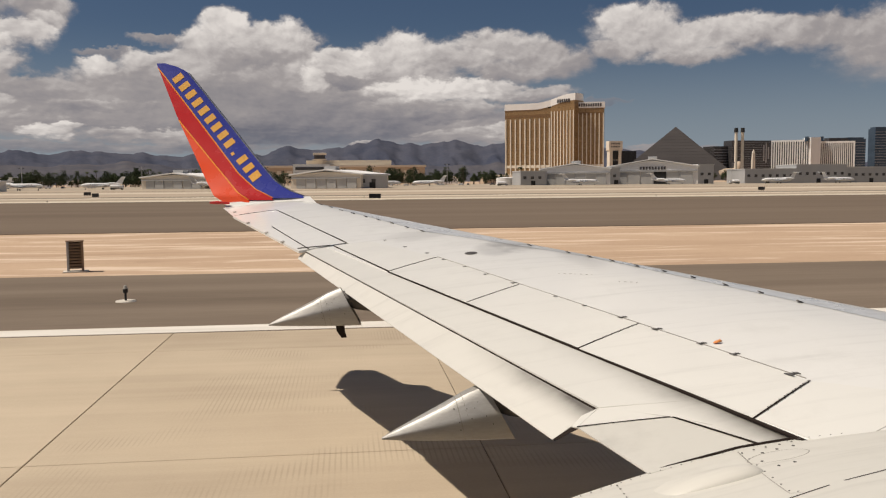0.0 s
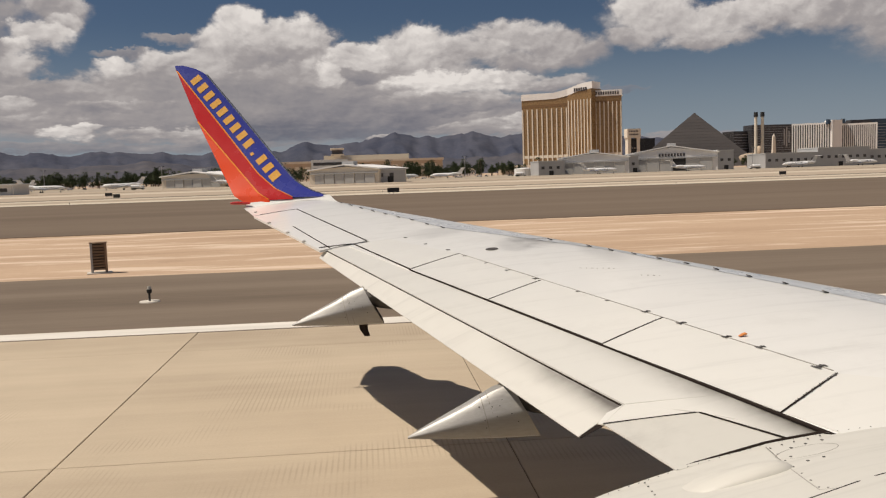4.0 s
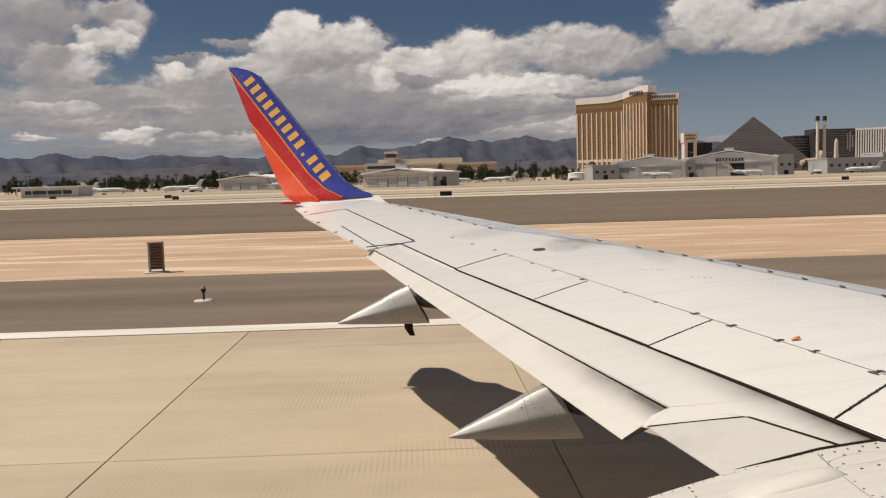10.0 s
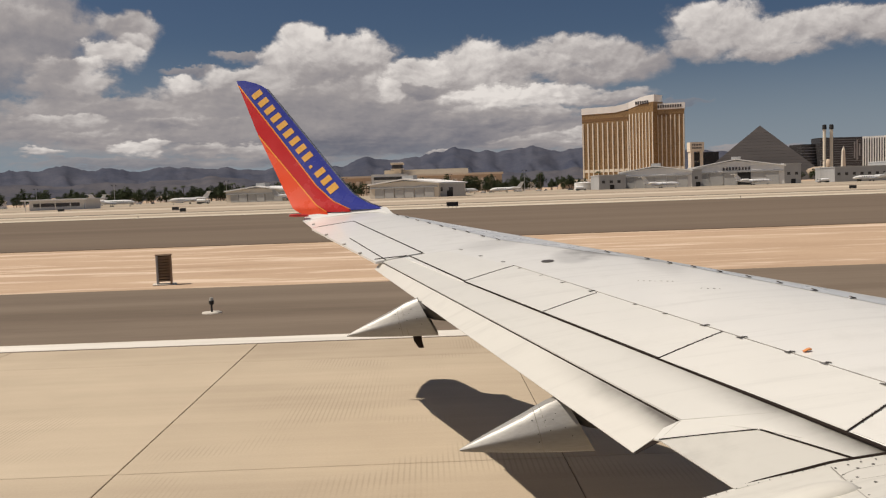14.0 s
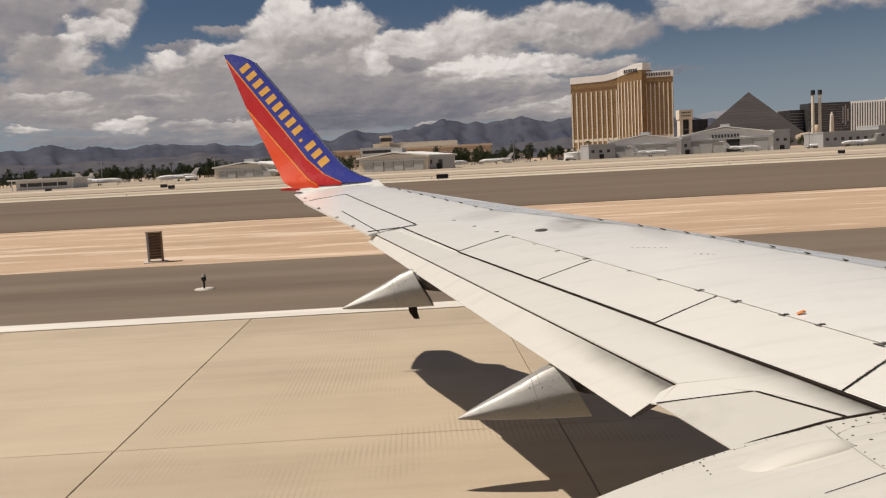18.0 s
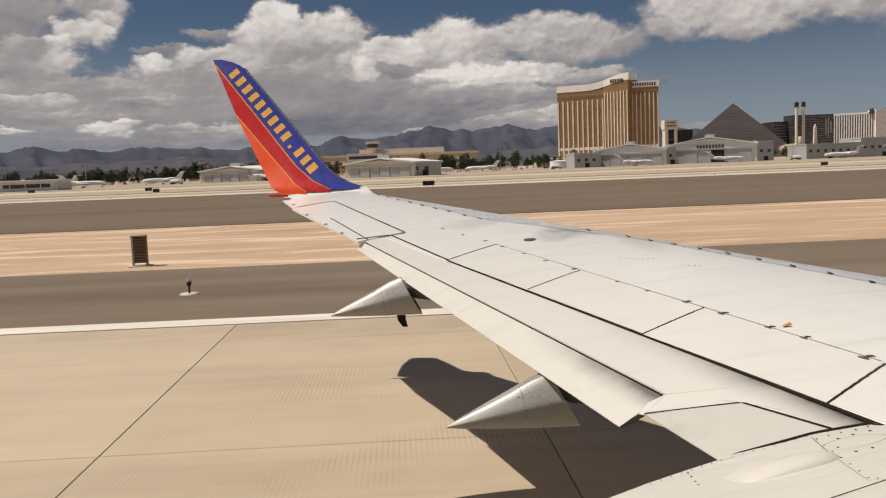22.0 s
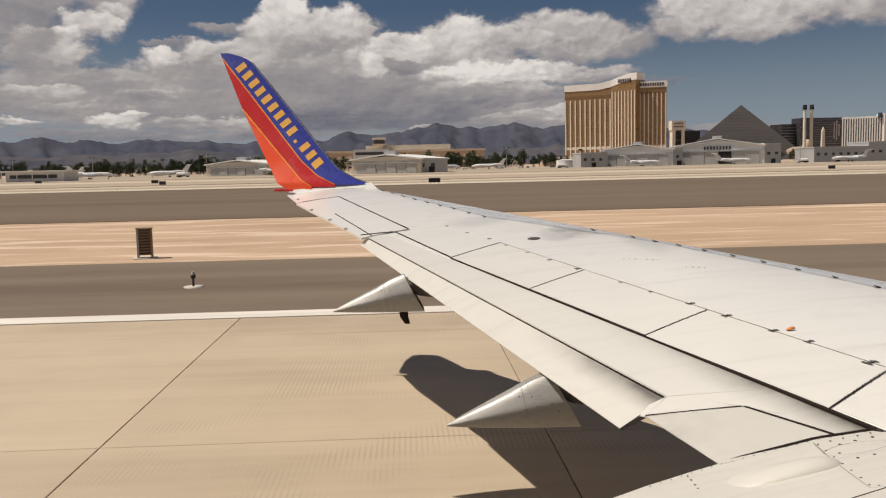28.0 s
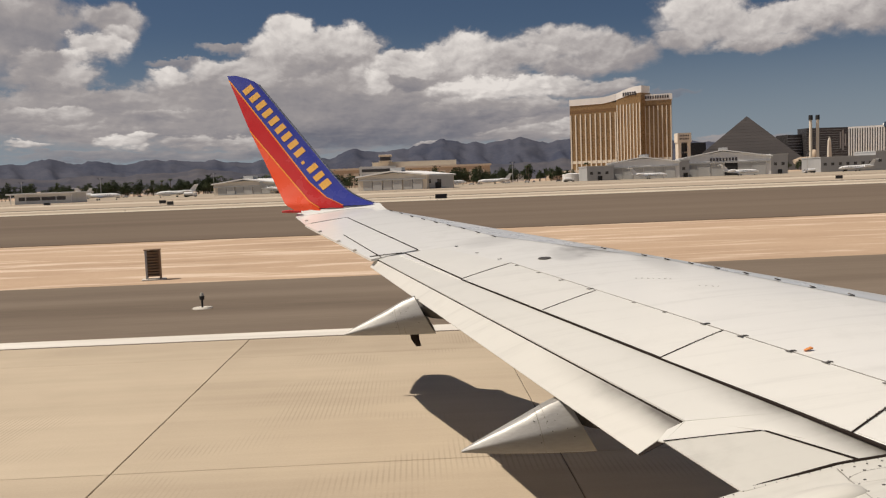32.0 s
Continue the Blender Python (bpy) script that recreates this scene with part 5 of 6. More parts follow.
tube(bm, [((745, 1640, 10), 7, 10, (0, 1, 0), (0, 0, 1)), ((757, 1640, 12), 8, 12, (0, 1, 0), (0, 0, 1)), ((775, 1640, 13), 8, 12, (0, 1, 0), (0, 0, 1)), ((785, 1640, 14), 7, 11, (0, 1, 0), (0, 0, 1))], 14)
box(bm, 780, 800, 1633, 1647, 0, 6, 0.8)
tube(bm, [((783, 1640, 20), 7, 8, (1, 0, 0), (0, 1, 0)), ((784, 1640, 27), 8, 9, (1, 0, 0), (0, 1, 0)), ((785, 1640, 35), 5, 6, (1, 0, 0), (0, 1, 0)), ((785, 1640, 38), 2, 2, (1, 0, 0), (0, 1, 0))], 14)
part("body", bm, M_TAN, sphinx, "", True)
for x in (427, 434.5):
    st = thing("floodlight_mast", "tall slender grey mast with dark lamps at its head", "mast", group="masts by the hangars")
    part("shaft", pole(bmesh.new(), x, 900, 0, 54, 1.7, 1.5, 14), M_CREAM, st, "", True)
    part("lamp_head", pole(bmesh.new(), x, 900, 54, 59, 2.3, 2.0, 12), M_SHADOWS, st, "dark lamp cluster")

# white ribbed castle hotel and the towers beyond
castle = thing("white_ribbed_hotel", "long white hotel block with dark vertical window strips", "hotel")
for a, b, zt in (((985, 1928), (1072, 1876), 92), ((1092, 1890), (1168, 1855), 88)):
    part("wing", prism(bmesh.new(), wall_run(a, b, 24), 0, zt), M_WALL, castle)
    for k in range(19):
        t = 0.03 + 0.95 * k / 19
        part("window_strip", bar_on(a, b, t, t + 0.022, 6, zt - 4, 0.25), M_BLACKGLASS, castle)
part("core", box(bmesh.new(), 1070, 1094, 1872, 1905, 0, 97), M_WALL, castle)
for x in (1064, 1100):
    part("turret", pole(bmesh.new(), x, 1880, 88, 99, 5, 4.5, 10), M_BLUEGLASS, castle, "small blue turret")


def far_tower(name, label, x0, x1, y, h, mat, line=M_GREYWALL, step=7, depth=30):
    t = thing(name, label, "tower")
    part("block", box(bmesh.new(), x0, x1, y, y + depth, 0, h), mat, t)
    part("roof_cap", box(bmesh.new(), x0 + 3, x1 - 3, y + 3, y + depth - 3, h, h + 4), mat, t)
    k = step
    while k < h - 3:
        part("floor_line", bar_on((x0, y), (x1, y), 0, 1, k, k + 0.7, 0.3), line, t)
        k += step
    return t


far_tower("dark_glass_tower", "broad tower of dark blue-grey glass", 1190, 1245, 2000, 98, M_BLACKGLASS)
far_tower("dark_glass_tower", "broad tower of dark blue-grey glass", 1250, 1300, 2020, 100, M_BLUEGLASS)
far_tower("blue_glass_tower", "tall slab of dark blue glass", 1345, 1410, 2050, 128, M_BLUEGLASS)
far_tower("green_glass_tower", "mid-rise tower of dull green glass", 1412, 1445, 2060, 100, M_GREENGLASS)
spire = far_tower("spired_tower", "tan stepped tower with white crown and spire", 1445, 1485, 2070, 150, M_TAN)
part("setback", box(bmesh.new(), 1450, 1480, 2072, 2096, 150, 182), M_CREAM, spire)
part("setback", box(bmesh.new(), 1457, 1473, 2076, 2092, 182, 196), M_CREAM, spire)
part("spire", pole(bmesh.new(), 1465, 2084, 196, 222, 4, 0.4, 10), M_CREAM, spire)
far_tower("red_facade_tower", "narrow tower with a dark red facade", 1490, 1518, 2075, 130, M_BRICKRED)
far_tower("salmon_tower", "salmon pink tower with setback roof", 1521, 1556, 2080, 152, M_SALMON)
far_tower("salmon_tower", "salmon pink tower with setback roof", 1585, 1635, 2090, 148, M_SALMON)
far_tower("pale_ribbed_hotel", "long cream hotel block with tan floor lines", 1600, 1720, 2000, 118, M_CREAM, M_TAN, 6)
far_tower("blue_glass_tower", "tall slab of dark blue glass", 545, 580, 1900, 60, M_BLUEGLASS)


# hangars
def hangar(x0, x1, y, h_side, h_mid, label, door, wallm, bars=0):
    t = thing("hangar", label, "hangar", group="hangars by the apron")
    xm = (x0 + x1) / 2
    bm = bmesh.new()
    rows = []
    for yy in (y, y + 48):
        rows.append([bm.verts.new(p) for p in ((x0, yy, 0), (x0, yy, h_side), (xm, yy, h_mid), (x1, yy, h_side), (x1, yy, 0))])
    for k in range(4):
        bm.faces.new((rows[0][k], rows[0][k + 1], rows[1][k + 1], rows[1][k]))
    bm.faces.new(rows[0])
    bm.faces.new(rows[1][::-1])
    part("shell", bm, wallm, t)
    bm = bmesh.new()
    rows = [[bm.verts.new(p) for p in ((x0 - 1, yy, h_side - 0.4), (xm, yy, h_mid + 0.6), (x1 + 1, yy, h_side - 0.4), (x1 + 1, yy, h_side + 0.3), (xm, yy, h_mid + 1.3), (x0 - 1, yy, h_side + 0.3))] for yy in (y - 1.0, y + 49)]
    for k in range(6):
        bm.faces.new((rows[0][k], rows[0][(k + 1) % 6], rows[1][(k + 1) % 6], rows[1][k]))
    bm.faces.new(rows[0])
    bm.faces.new(rows[1][::-1])
    part("roof", bm, M_WALL, t, "low white pitched roof")
    n = 6
    dx0, dx1 = x0 + 0.08 * (x1 - x0), x1 - 0.05 * (x1 - x0)
    for k in range(n):
        a = dx0 + (dx1 - dx0) * k / n
        b = dx0 + (dx1 - dx0) * (k + 1) / n - 0.4
        # one leaf is coloured as the shade within an open doorway
        mat = M_SHADOWS if k == door else M_DOORS
        part("door_leaf", box(bmesh.new(), a, b, y - 0.5 - 0.25 * (k % 2), y - 0.05, 0.1, h_side * 0.70), mat, t, "solid leaf painted dark as the shade of an open doorway" if k == door else "")
    part("door_track", box(bmesh.new(), x0 + 0.5, x1 - 0.5, y - 1.2, y - 0.04, h_side * 0.70, h_side * 0.78), M_GREYWALL, t)
    part("roof_unit", box(bmesh.new(), xm - 3, xm + 3, y + 6, y + 12, h_mid, h_mid + 3), M_GREYWALL, t, "grey rooftop unit")
    if bars:
        sign_bars("lettering_bar", t, (x0, y), (x1, y), 0.36, 0.66, h_side * 0.82, h_side * 0.82 + 2.2, bars, M_SIGN_DARK, 0.5)
    # the row of hangars stands askew to the runway
    t.matrix_basis = Matrix.Translation((x1, y, 0)) @ Matrix.Rotation(-0.35, 4, "Z") @ Matrix.Diagonal((1.10, 1, 1, 1)) @ Matrix.Translation((-x1, -y, 0))
    return t


hangar(144, 190, 600, 11.5, 14.5, "white pitched-roof hangar with grey sliding doors", 9, M_WALL)
hangar(197, 256, 600, 13.0, 17.5, "white hangar with grey doors and dark lettering bars", 3, M_WALL, 9)
hangar(-28, 8, 452, 7.5, 9.0, "low cream hangar with tall grey doors", 8, M_CREAM)
hangar(-123, -84, 525, 7.0, 8.5, "long low white hangar", 8, M_CREAM)
for x0, x1, y, h in ((124, 143, 600, 9.5), (190, 197, 600, 11.5), (256, 268, 600, 13.5), (292, 332, 600, 10), (332, 372, 600, 13), (372, 420, 602, 11), (6, 22, 455, 6.5), (-84, -62, 528, 6.0)):
    b = thing("service_building", "flat-roofed grey service building beside a hangar", "building", group="service buildings")
    part("wall", box(bmesh.new(), x0, x1, y, y + 30, 0, h), M_GREYWALL, b)
    part("parapet", box(bmesh.new(), x0 - 0.3, x1 + 0.3, y - 0.3, y + 30.3, h, h + 0.8), M_DOORS, b)
    k = x0 + 2
    while k < x1 - 3:
        part("window", box(bmesh.new(), k, k + 2.2, y - 0.12, y + 0.05, h * 0.45, h * 0.45 + 2.0), M_BLACKGLASS, b)
        k += 5.5
    part("doorway", box(bmesh.new(), x0 + (x1 - x0) * 0.4, x0 + (x1 - x0) * 0.4 + 3.2, y - 0.15, y + 0.05, 0, 3.2), M_SHADOWS, b)

# convention halls with a lookout cabin, far behind
hall = thing("convention_hall", "long low tan convention hall", "building")
part("wall", box(bmesh.new(), -150, 120, 1300, 1400, 0, 25), M_TAN, hall)
part("roof", box(bmesh.new(), -152, 122, 1298, 1402, 25, 28), M_CREAM, hall)
part("upper_wall", box(bmesh.new(), -60, 70, 1320, 1390, 28, 36), M_CREAM, hall)
for k in range(18):
    part("panel", box(bmesh.new(), -146 + k * 14.6, -138 + k * 14.6, 1299.2, 1300.2, 4, 20), M_CREAM, hall)
cabin = thing("lookout_tower", "white control cabin with dark windows on a thin tower", "tower")
part("shaft", box(bmesh.new(), -44, -34, 1310, 1320, 0, 38), M_CREAM, cabin)
part("glazing", box(bmesh.new(), -47, -31, 1307, 1323, 38, 44), M_BLACKGLASS, cabin)
part("roof", box(bmesh.new(), -49, -29, 1305, 1325, 44, 47, 0.5), M_CREAM, cabin)
part("floor_rim", box(bmesh.new(), -49, -29, 1305, 1325, 36.5, 38), M_CREAM, cabin)

terminal = thing("white_terminal", "low white terminal with a flat overhanging roof", "building", (-182, 430, -0.03))
part("wall", box(bmesh.new(), -15, 12, 0, 22, 0, 4.6), M_WALL, terminal)
part("roof", box(bmesh.new(), -18, 15, -3, 24, 4.6, 5.4, 0.1), M_WALL, terminal, "flat white overhanging roof")
part("window_band", box(bmesh.new(), -13, 10, -0.1, 0.1, 1.6, 3.4), M_BLACKGLASS, terminal)
for k in range(5):
    part("column", pole(bmesh.new(), -16 + k * 7.4, -2.2, 0, 4.6, 0.2), M_WALL, terminal)

tank = thing("storage_tank", "round white storage tank", "tank")
part("shell", pole(bmesh.new(), 121, 640, 0, 5.4, 7.4, 7.4, 28), M_WALL, tank)
part("roof", pole(bmesh.new(), 121, 640, 5.4, 6.0, 7.5, 3.0, 28), M_WALL, tank)

tanhouse = thing("tan_terminal_building", "plain tan flat-roofed building by the trees", "building", (-430, 0, 0))
part("wall", box(bmesh.new(), -330, -270, 700, 740, 0, 14), M_TAN, tanhouse)
part("wall", box(bmesh.new(), -270, -225, 710, 745, 0, 11), M_TAN, tanhouse)
for k in range(7):
    part("window", box(bmesh.new(), -326 + k * 8, -321 + k * 8, 699.7, 700.1, 4, 9), M_BLACKGLASS, tanhouse)
office = thing("white_office", "white three-storey office with dark window bands", "building")
part("wall", box(bmesh.new(), -46, -14, 760, 790, 0, 19), M_WALL, office)
for z in (3, 9, 14):
    part("window_band", box(bmesh.new(), -44, -16, 759.7, 760.1, z, z + 2.6), M_BLACKGLASS, office)


# parked business jets
def jet():
    t = thing("business_jet", "parked white business jet with a tall tail", "airplane", group="jets on the apron")
    bm = bmesh.new()
    tube(bm, [((x, 0, z), r, r, (0, 1, 0), (0, 0, 1)) for x, z, r in ((-13, 3.4, 0.15), (-10, 3.1, 0.7), (-6, 2.8, 1.15), (0, 2.7, 1.25), (7, 2.7, 1.25), (9.5, 2.6, 1.0), (11, 2.4, 0.55), (11.7, 2.25, 0.1))], 16)
    body = part("fuselage", bm, M_JETWHITE, t, "", True)
    part("stripe", box(bmesh.new(), -8, 8, -1.27, 1.27, 2.1, 2.25), M_JETBLUE, body)
    for k in range(7):
        part("window", box(bmesh.new(), -2 + k * 1.2, -1.5 + k * 1.2, -1.28, 1.28, 2.95, 3.3), M_SHADOWS, body)
    part("cockpit_window", box(bmesh.new(), 9.0, 9.9, -0.85, 0.85, 2.85, 3.2), M_SHADOWS, body)
    for s in (-1, 1):
        bm = bmesh.new()
        grid = [[(1.5, s * 1.0, 1.8), (-3.5, s * 1.0, 1.8)], [(-3.8, s * 11.5, 2.6), (-5.2, s * 11.5, 2.6)]]
        up = grid_faces(bm, grid)
        low = grid_faces(bm, [[(x, y, z - 0.22) for x, y, z in r] for r in grid])
        part("wing", bm, M_JETWHITE, t)
        part("engine", tube(bmesh.new(), [((-9.5, s * 2.0, 3.5), 0.45, 0.45, (0, 1, 0), (0, 0, 1)), ((-8, s * 2.0, 3.5), 0.75, 0.75, (0, 1, 0), (0, 0, 1)), ((-5.2, s * 2.0, 3.5), 0.75, 0.75, (0, 1, 0), (0, 0, 1))], 14), M_JETWHITE, t, "", True)
        part("wheel", tube(bmesh.new(), [((-1.5, s * 2.1 - 0.2, 0.45), 0.45, 0.45, (1, 0, 0), (0, 0, 1)), ((-1.5, s * 2.1 + 0.2, 0.45), 0.45, 0.45, (1, 0, 0), (0, 0, 1))], 12), M_SHADOWS, t)
        part("leg", box(bmesh.new(), -1.6, -1.4, s * 2.1 - 0.1, s * 2.1 + 0.1, 0.4, 2.0), M_GREYWALL, t)
    bm = bmesh.new()
    prism(bm, [(-8.5, -0.15), (-8.5, 0.15), (-13.2, 0.12), (-13.2, -0.12)], 3.3, 3.4)
    b2 = [bm.verts.new(p) for p in ((-8.5, 0, 3.6), (-12.6, 0, 3.6), (-14.6, 0, 7.6), (-12.4, 0, 7.6))]
    bm.faces.new(b2)
    bmesh.ops.solidify(bm, geom=[f for f in bm.faces if b2[0] in f.verts], thickness=0.25)
    part("fin", bm, M_JETWHITE, t)
    part("tailplane", prism(bmesh.new(), [(-12.2, 0), (-14.4, 4.2), (-15.2, 4.2), (-14.8, 0), (-15.2, -4.2), (-14.4, -4.2)], 7.5, 7.7), M_JETWHITE, t)
    part("wheel", box(bmesh.new(), 8.4, 9.0, -0.15, 0.15, 0, 0.6, 0.1), M_SHADOWS, t)
    part("leg", box(bmesh.new(), 8.6, 8.8, -0.08, 0.08, 0.4, 2.0), M_GREYWALL, t)
    return t


j = jet()
spots = [(158, 560, 0.05), (220, 562, 0.02), (296, 560, 3.2), (345, 565, 0.1), (-78, 520, 0.1), (-180, 500, 0.08), (-150, 545, 3.3), (-212, 540, 2.9), (-105, 640, 0.4), (30, 640, 0.3), (62, 650, 3.0), (392, 560, 3.3)]
j.matrix_basis = pose(*spots[0][:2], 0, 0, 0, math.degrees(spots[0][2]))
for x, y, a in spots[1:]:
    copy_thing(j, pose(x, y, 0, 0, 0, math.degrees(a)))


# parked cars and vans, a few pixels each
def car():
    t = thing("parked_car", "small parked car by the apron fence", "car", group="parked cars")
    bm = bmesh.new()
    box(bm, -2.2, 2.2, -0.9, 0.9, 0.35, 0.95, 0.12)
    box(bm, -1.3, 1.1, -0.8, 0.8, 0.9, 1.5, 0.2)
    part("body", bm, M_CARS, t, "", True)
    for x in (-1.4, 1.4):
        for y in (-0.85, 0.85):
            part("wheel", tube(bmesh.new(), [((x, y - 0.1, 0.33), 0.33, 0.33, (1, 0, 0), (0, 0, 1)), ((x, y + 0.1, 0.33), 0.33, 0.33, (1, 0, 0), (0, 0, 1))], 10), M_SHADOWS, t)
    return t


rnd = random.Random(5)
c = car()
c.matrix_basis = pose(75, 660, 0, 0, 0, 90)
for k in range(34):
    copy_thing(c, pose(rnd.uniform(-380, 115), rnd.uniform(650, 690), 0, 0, 0, rnd.choice((0, 90, 88, 180))))

# ---- trees ----
M_LEAF = worn("dusty_green_leaves", (0.022, 0.032, 0.014), (0.055, 0.070, 0.030), 0.15, 0.8, 0, (1, 1, 1), 0, 0.01, 0.2, 0.25)
M_PALM = worn("palm_leaves", (0.03, 0.045, 0.02), (0.07, 0.08, 0.035), 0.15, 0.7, 0, (1, 1, 1), 0, 0.01, 0.2, 0.2)
M_BARK = worn("grey_brown_bark", (0.08, 0.06, 0.045), (0.16, 0.125, 0.09), 0.5, 0.9)


def broadleaf(seed):
    r = random.Random(seed)
    t = thing("tree", "dusty dark green broadleaf tree", "tree", group="trees along the field")
    bm = bmesh.new()
    tube(bm, [((0, 0, 0), 0.32, 0.32, (1, 0, 0), (0, 1, 0)), ((0.1, 0, 2), 0.22, 0.22, (1, 0, 0), (0, 1, 0)), ((0.2, 0.1, 5), 0.1, 0.1, (1, 0, 0), (0, 1, 0))], 8)
    limbs = []
    for k in range(6):
        a = k * 1.05 + r.uniform(-0.3, 0.3)
        tip = Vector((math.cos(a) * r.uniform(1.6, 3.2), math.sin(a) * r.uniform(1.6, 3.2), r.uniform(4.0, 8.0)))
        limbs.append(tip)
        root = Vector((0.1, 0.05, r.uniform(1.8, 3.2)))
        tube(bm, [(root, 0.11, 0.11, (1, 0, 0), (0, 1, 0)), (root.lerp(tip, 0.5) + Vector((0, 0, -0.3)), 0.07, 0.07, (1, 0, 0), (0, 1, 0)), (tip, 0.03, 0.03, (1, 0, 0), (0, 1, 0))], 5)
    part("trunk", bm, M_BARK, t)
    bm = bmesh.new()
    limbs += [Vector((r.uniform(-1, 1), r.uniform(-1, 1), r.uniform(6, 9.5))) for _ in range(3)] + [Vector((r.uniform(-2.5, 2.5), r.uniform(-2.5, 2.5), r.uniform(2.5, 4.5))) for _ in range(3)]
    for tip in limbs:
        size = r.uniform(1.1, 2.0)
        for _ in range(46):
            d = Vector((r.gauss(0, 1), r.gauss(0, 1), r.gauss(0, 0.8))).normalized() * size * r.uniform(0.45, 1.15)
            c0 = tip + d
            u = Vector((r.gauss(0, 1), r.gauss(0, 1), r.gauss(0, 1))).normalized() * r.uniform(0.22, 0.5)
            v = u.cross(Vector((r.gauss(0, 1), r.gauss(0, 1), r.gauss(0, 1)))).normalized() * r.uniform(0.18, 0.4)
            bm.faces.new([bm.verts.new(c0 + q) for q in (u, v, -u, -v)])
    part("crown", bm, M_LEAF, t)
    return t


def palm(seed):
    r = random.Random(seed)
    t = thing("palm_tree", "tall thin palm tree with a tuft of fronds", "palm tree", group="palms along the field")
    h = r.uniform(9, 12)
    part("trunk", tube(bmesh.new(), [((0, 0, 0), 0.3, 0.3, (1, 0, 0), (0, 1, 0)), ((0.1, 0, h * 0.5), 0.2, 0.2, (1, 0, 0), (0, 1, 0)), ((0.15, 0, h), 0.18, 0.18, (1, 0, 0), (0, 1, 0))], 8), M_BARK, t)
    bm = bmesh.new()
    for k in range(22):
        a, drop = r.uniform(0, 6.28), r.uniform(-0.9, 0.9)
        way, side = Vector((math.cos(a), math.sin(a), 0)), Vector((-math.sin(a), math.cos(a), 0))
        rows = []
        for q in range(5):
            f = q / 4
            p = Vector((0.15, 0, h)) + way * 2.2 * f + Vector((0, 0, (0.9 + drop) * f - 1.9 * f * f))
            w = 0.28 * math.sin(math.pi * min(0.15 + f * 0.85, 1.0)) + 0.02
            rows.append([p - side * w - Vector((0, 0, w * 0.6)), p, p + side * w - Vector((0, 0, w * 0.6))])
        grid_faces(bm, rows)
    part("crown", bm, M_PALM, t)
    return t


kinds = [broadleaf(s) for s in (1, 2, 3, 4)] + [palm(s) for s in (5, 6)]
rnd = random.Random(21)
homes = []
for k in range(330):
    u = rnd.random()
    a = -31 + 46 * rnd.random() ** 1.05
    d = rnd.uniform(790, 900)
    if 9.5 < a < 15 and rnd.random() < 0.4:
        continue
    homes.append((d * math.tan(radians(a)), d))
for k in range(46):
    a = rnd.uniform(9.5, 36)
    d = rnd.uniform(1000, 1350)
    homes.append((d * math.tan(radians(a)), d))
for k, (x, y) in enumerate(homes):
    proto = kinds[k] if k < len(kinds) else kinds[rnd.choices(range(6), (5, 5, 5, 5, 1, 1))[0]]
    s = rnd.uniform(0.85, 1.6)
    m = Matrix.Translation((x, y, -0.05)) @ Matrix.Rotation(rnd.uniform(0, 6.28), 4, "Z")
    if k < len(kinds):
        proto.matrix_basis = m
    else:
        copy_thing(proto, m).scale = (s, s, s * rnd.uniform(0.85, 1.15))

# ---- signs, lamps and markers beside the runway ----
M_SIGNBLACK = plain("sign_black", (0.02, 0.02, 0.022), 0.4)
M_SIGNRED = plain("sign_red", (0.36, 0.03, 0.03), 0.4)
M_SIGNYELLOW = plain("sign_yellow", (0.70, 0.42, 0.03), 0.4)
M_SIGNWHITE = plain("sign_white", (0.80, 0.80, 0.78), 0.5)
M_LAMPGLASS = plain("lamp_glass", (0.5, 0.48, 0.42), 0.15)
M_PAD = worn("pale_concrete_pad", (0.48, 0.44, 0.38), (0.62, 0.58, 0.51), 2, 0.9)
M_ORANGEPAINT = plain("hazard_orange", (0.62, 0.16, 0.03), 0.5)


def lettering(text, size, mat, parent, x, y, z):
    cu = bpy.data.curves.new("lettering", "FONT")
    cu.body, cu.size, cu.extrude, cu.align_x, cu.align_y = text, size, 0.004, "CENTER", "CENTER"
    tmp = bpy.data.objects.new("tmp", cu)
    scene.collection.objects.link(tmp)
    data = bpy.data.meshes.new_from_object(tmp.evaluated_get(bpy.context.evaluated_depsgraph_get()))
    bpy.data.objects.remove(tmp)
    data.materials.append(mat)
    ob = new("lettering", data)
    ob.parent = parent
    ob.matrix_parent_inverse = Matrix.Identity(4)
    ob.matrix_basis = pose(x, y, z, 90, 0, 0)
    return ob


def field_sign(at, w, h, legs, panel_mat, text, text_mat, label, turn=0.0, size=0.6, deep=0.16):
    t = thing("airfield_sign", label, "sign", at, turn)
    part("pad", box(bmesh.new(), -w / 2 - 0.35, w / 2 + 0.35, -0.45, 0.45, -0.1, 0.05, 0.02), M_PAD, t, "pale concrete pad")
    for k in range(legs):
        x = -w / 2 + w * (k + 0.5) / legs
        part("leg", pole(bmesh.new(), x, 0, 0.05, 0.36, 0.03), M_GREY, t)
    part("panel", box(bmesh.new(), -w / 2, w / 2, -deep / 2, deep / 2, 0.35, 0.35 + h, 0.02), panel_mat, t)
    part("frame", box(bmesh.new(), -w / 2 - 0.03, w / 2 + 0.03, -deep / 2 + 0.03, deep / 2 - 0.03, 0.32, 0.38 + h, 0.01), M_SIGNBLACK, t)
    if text:
        lettering(text, size, text_mat, t, 0, -deep / 2 - 0.006, 0.35 + h / 2)
    return t


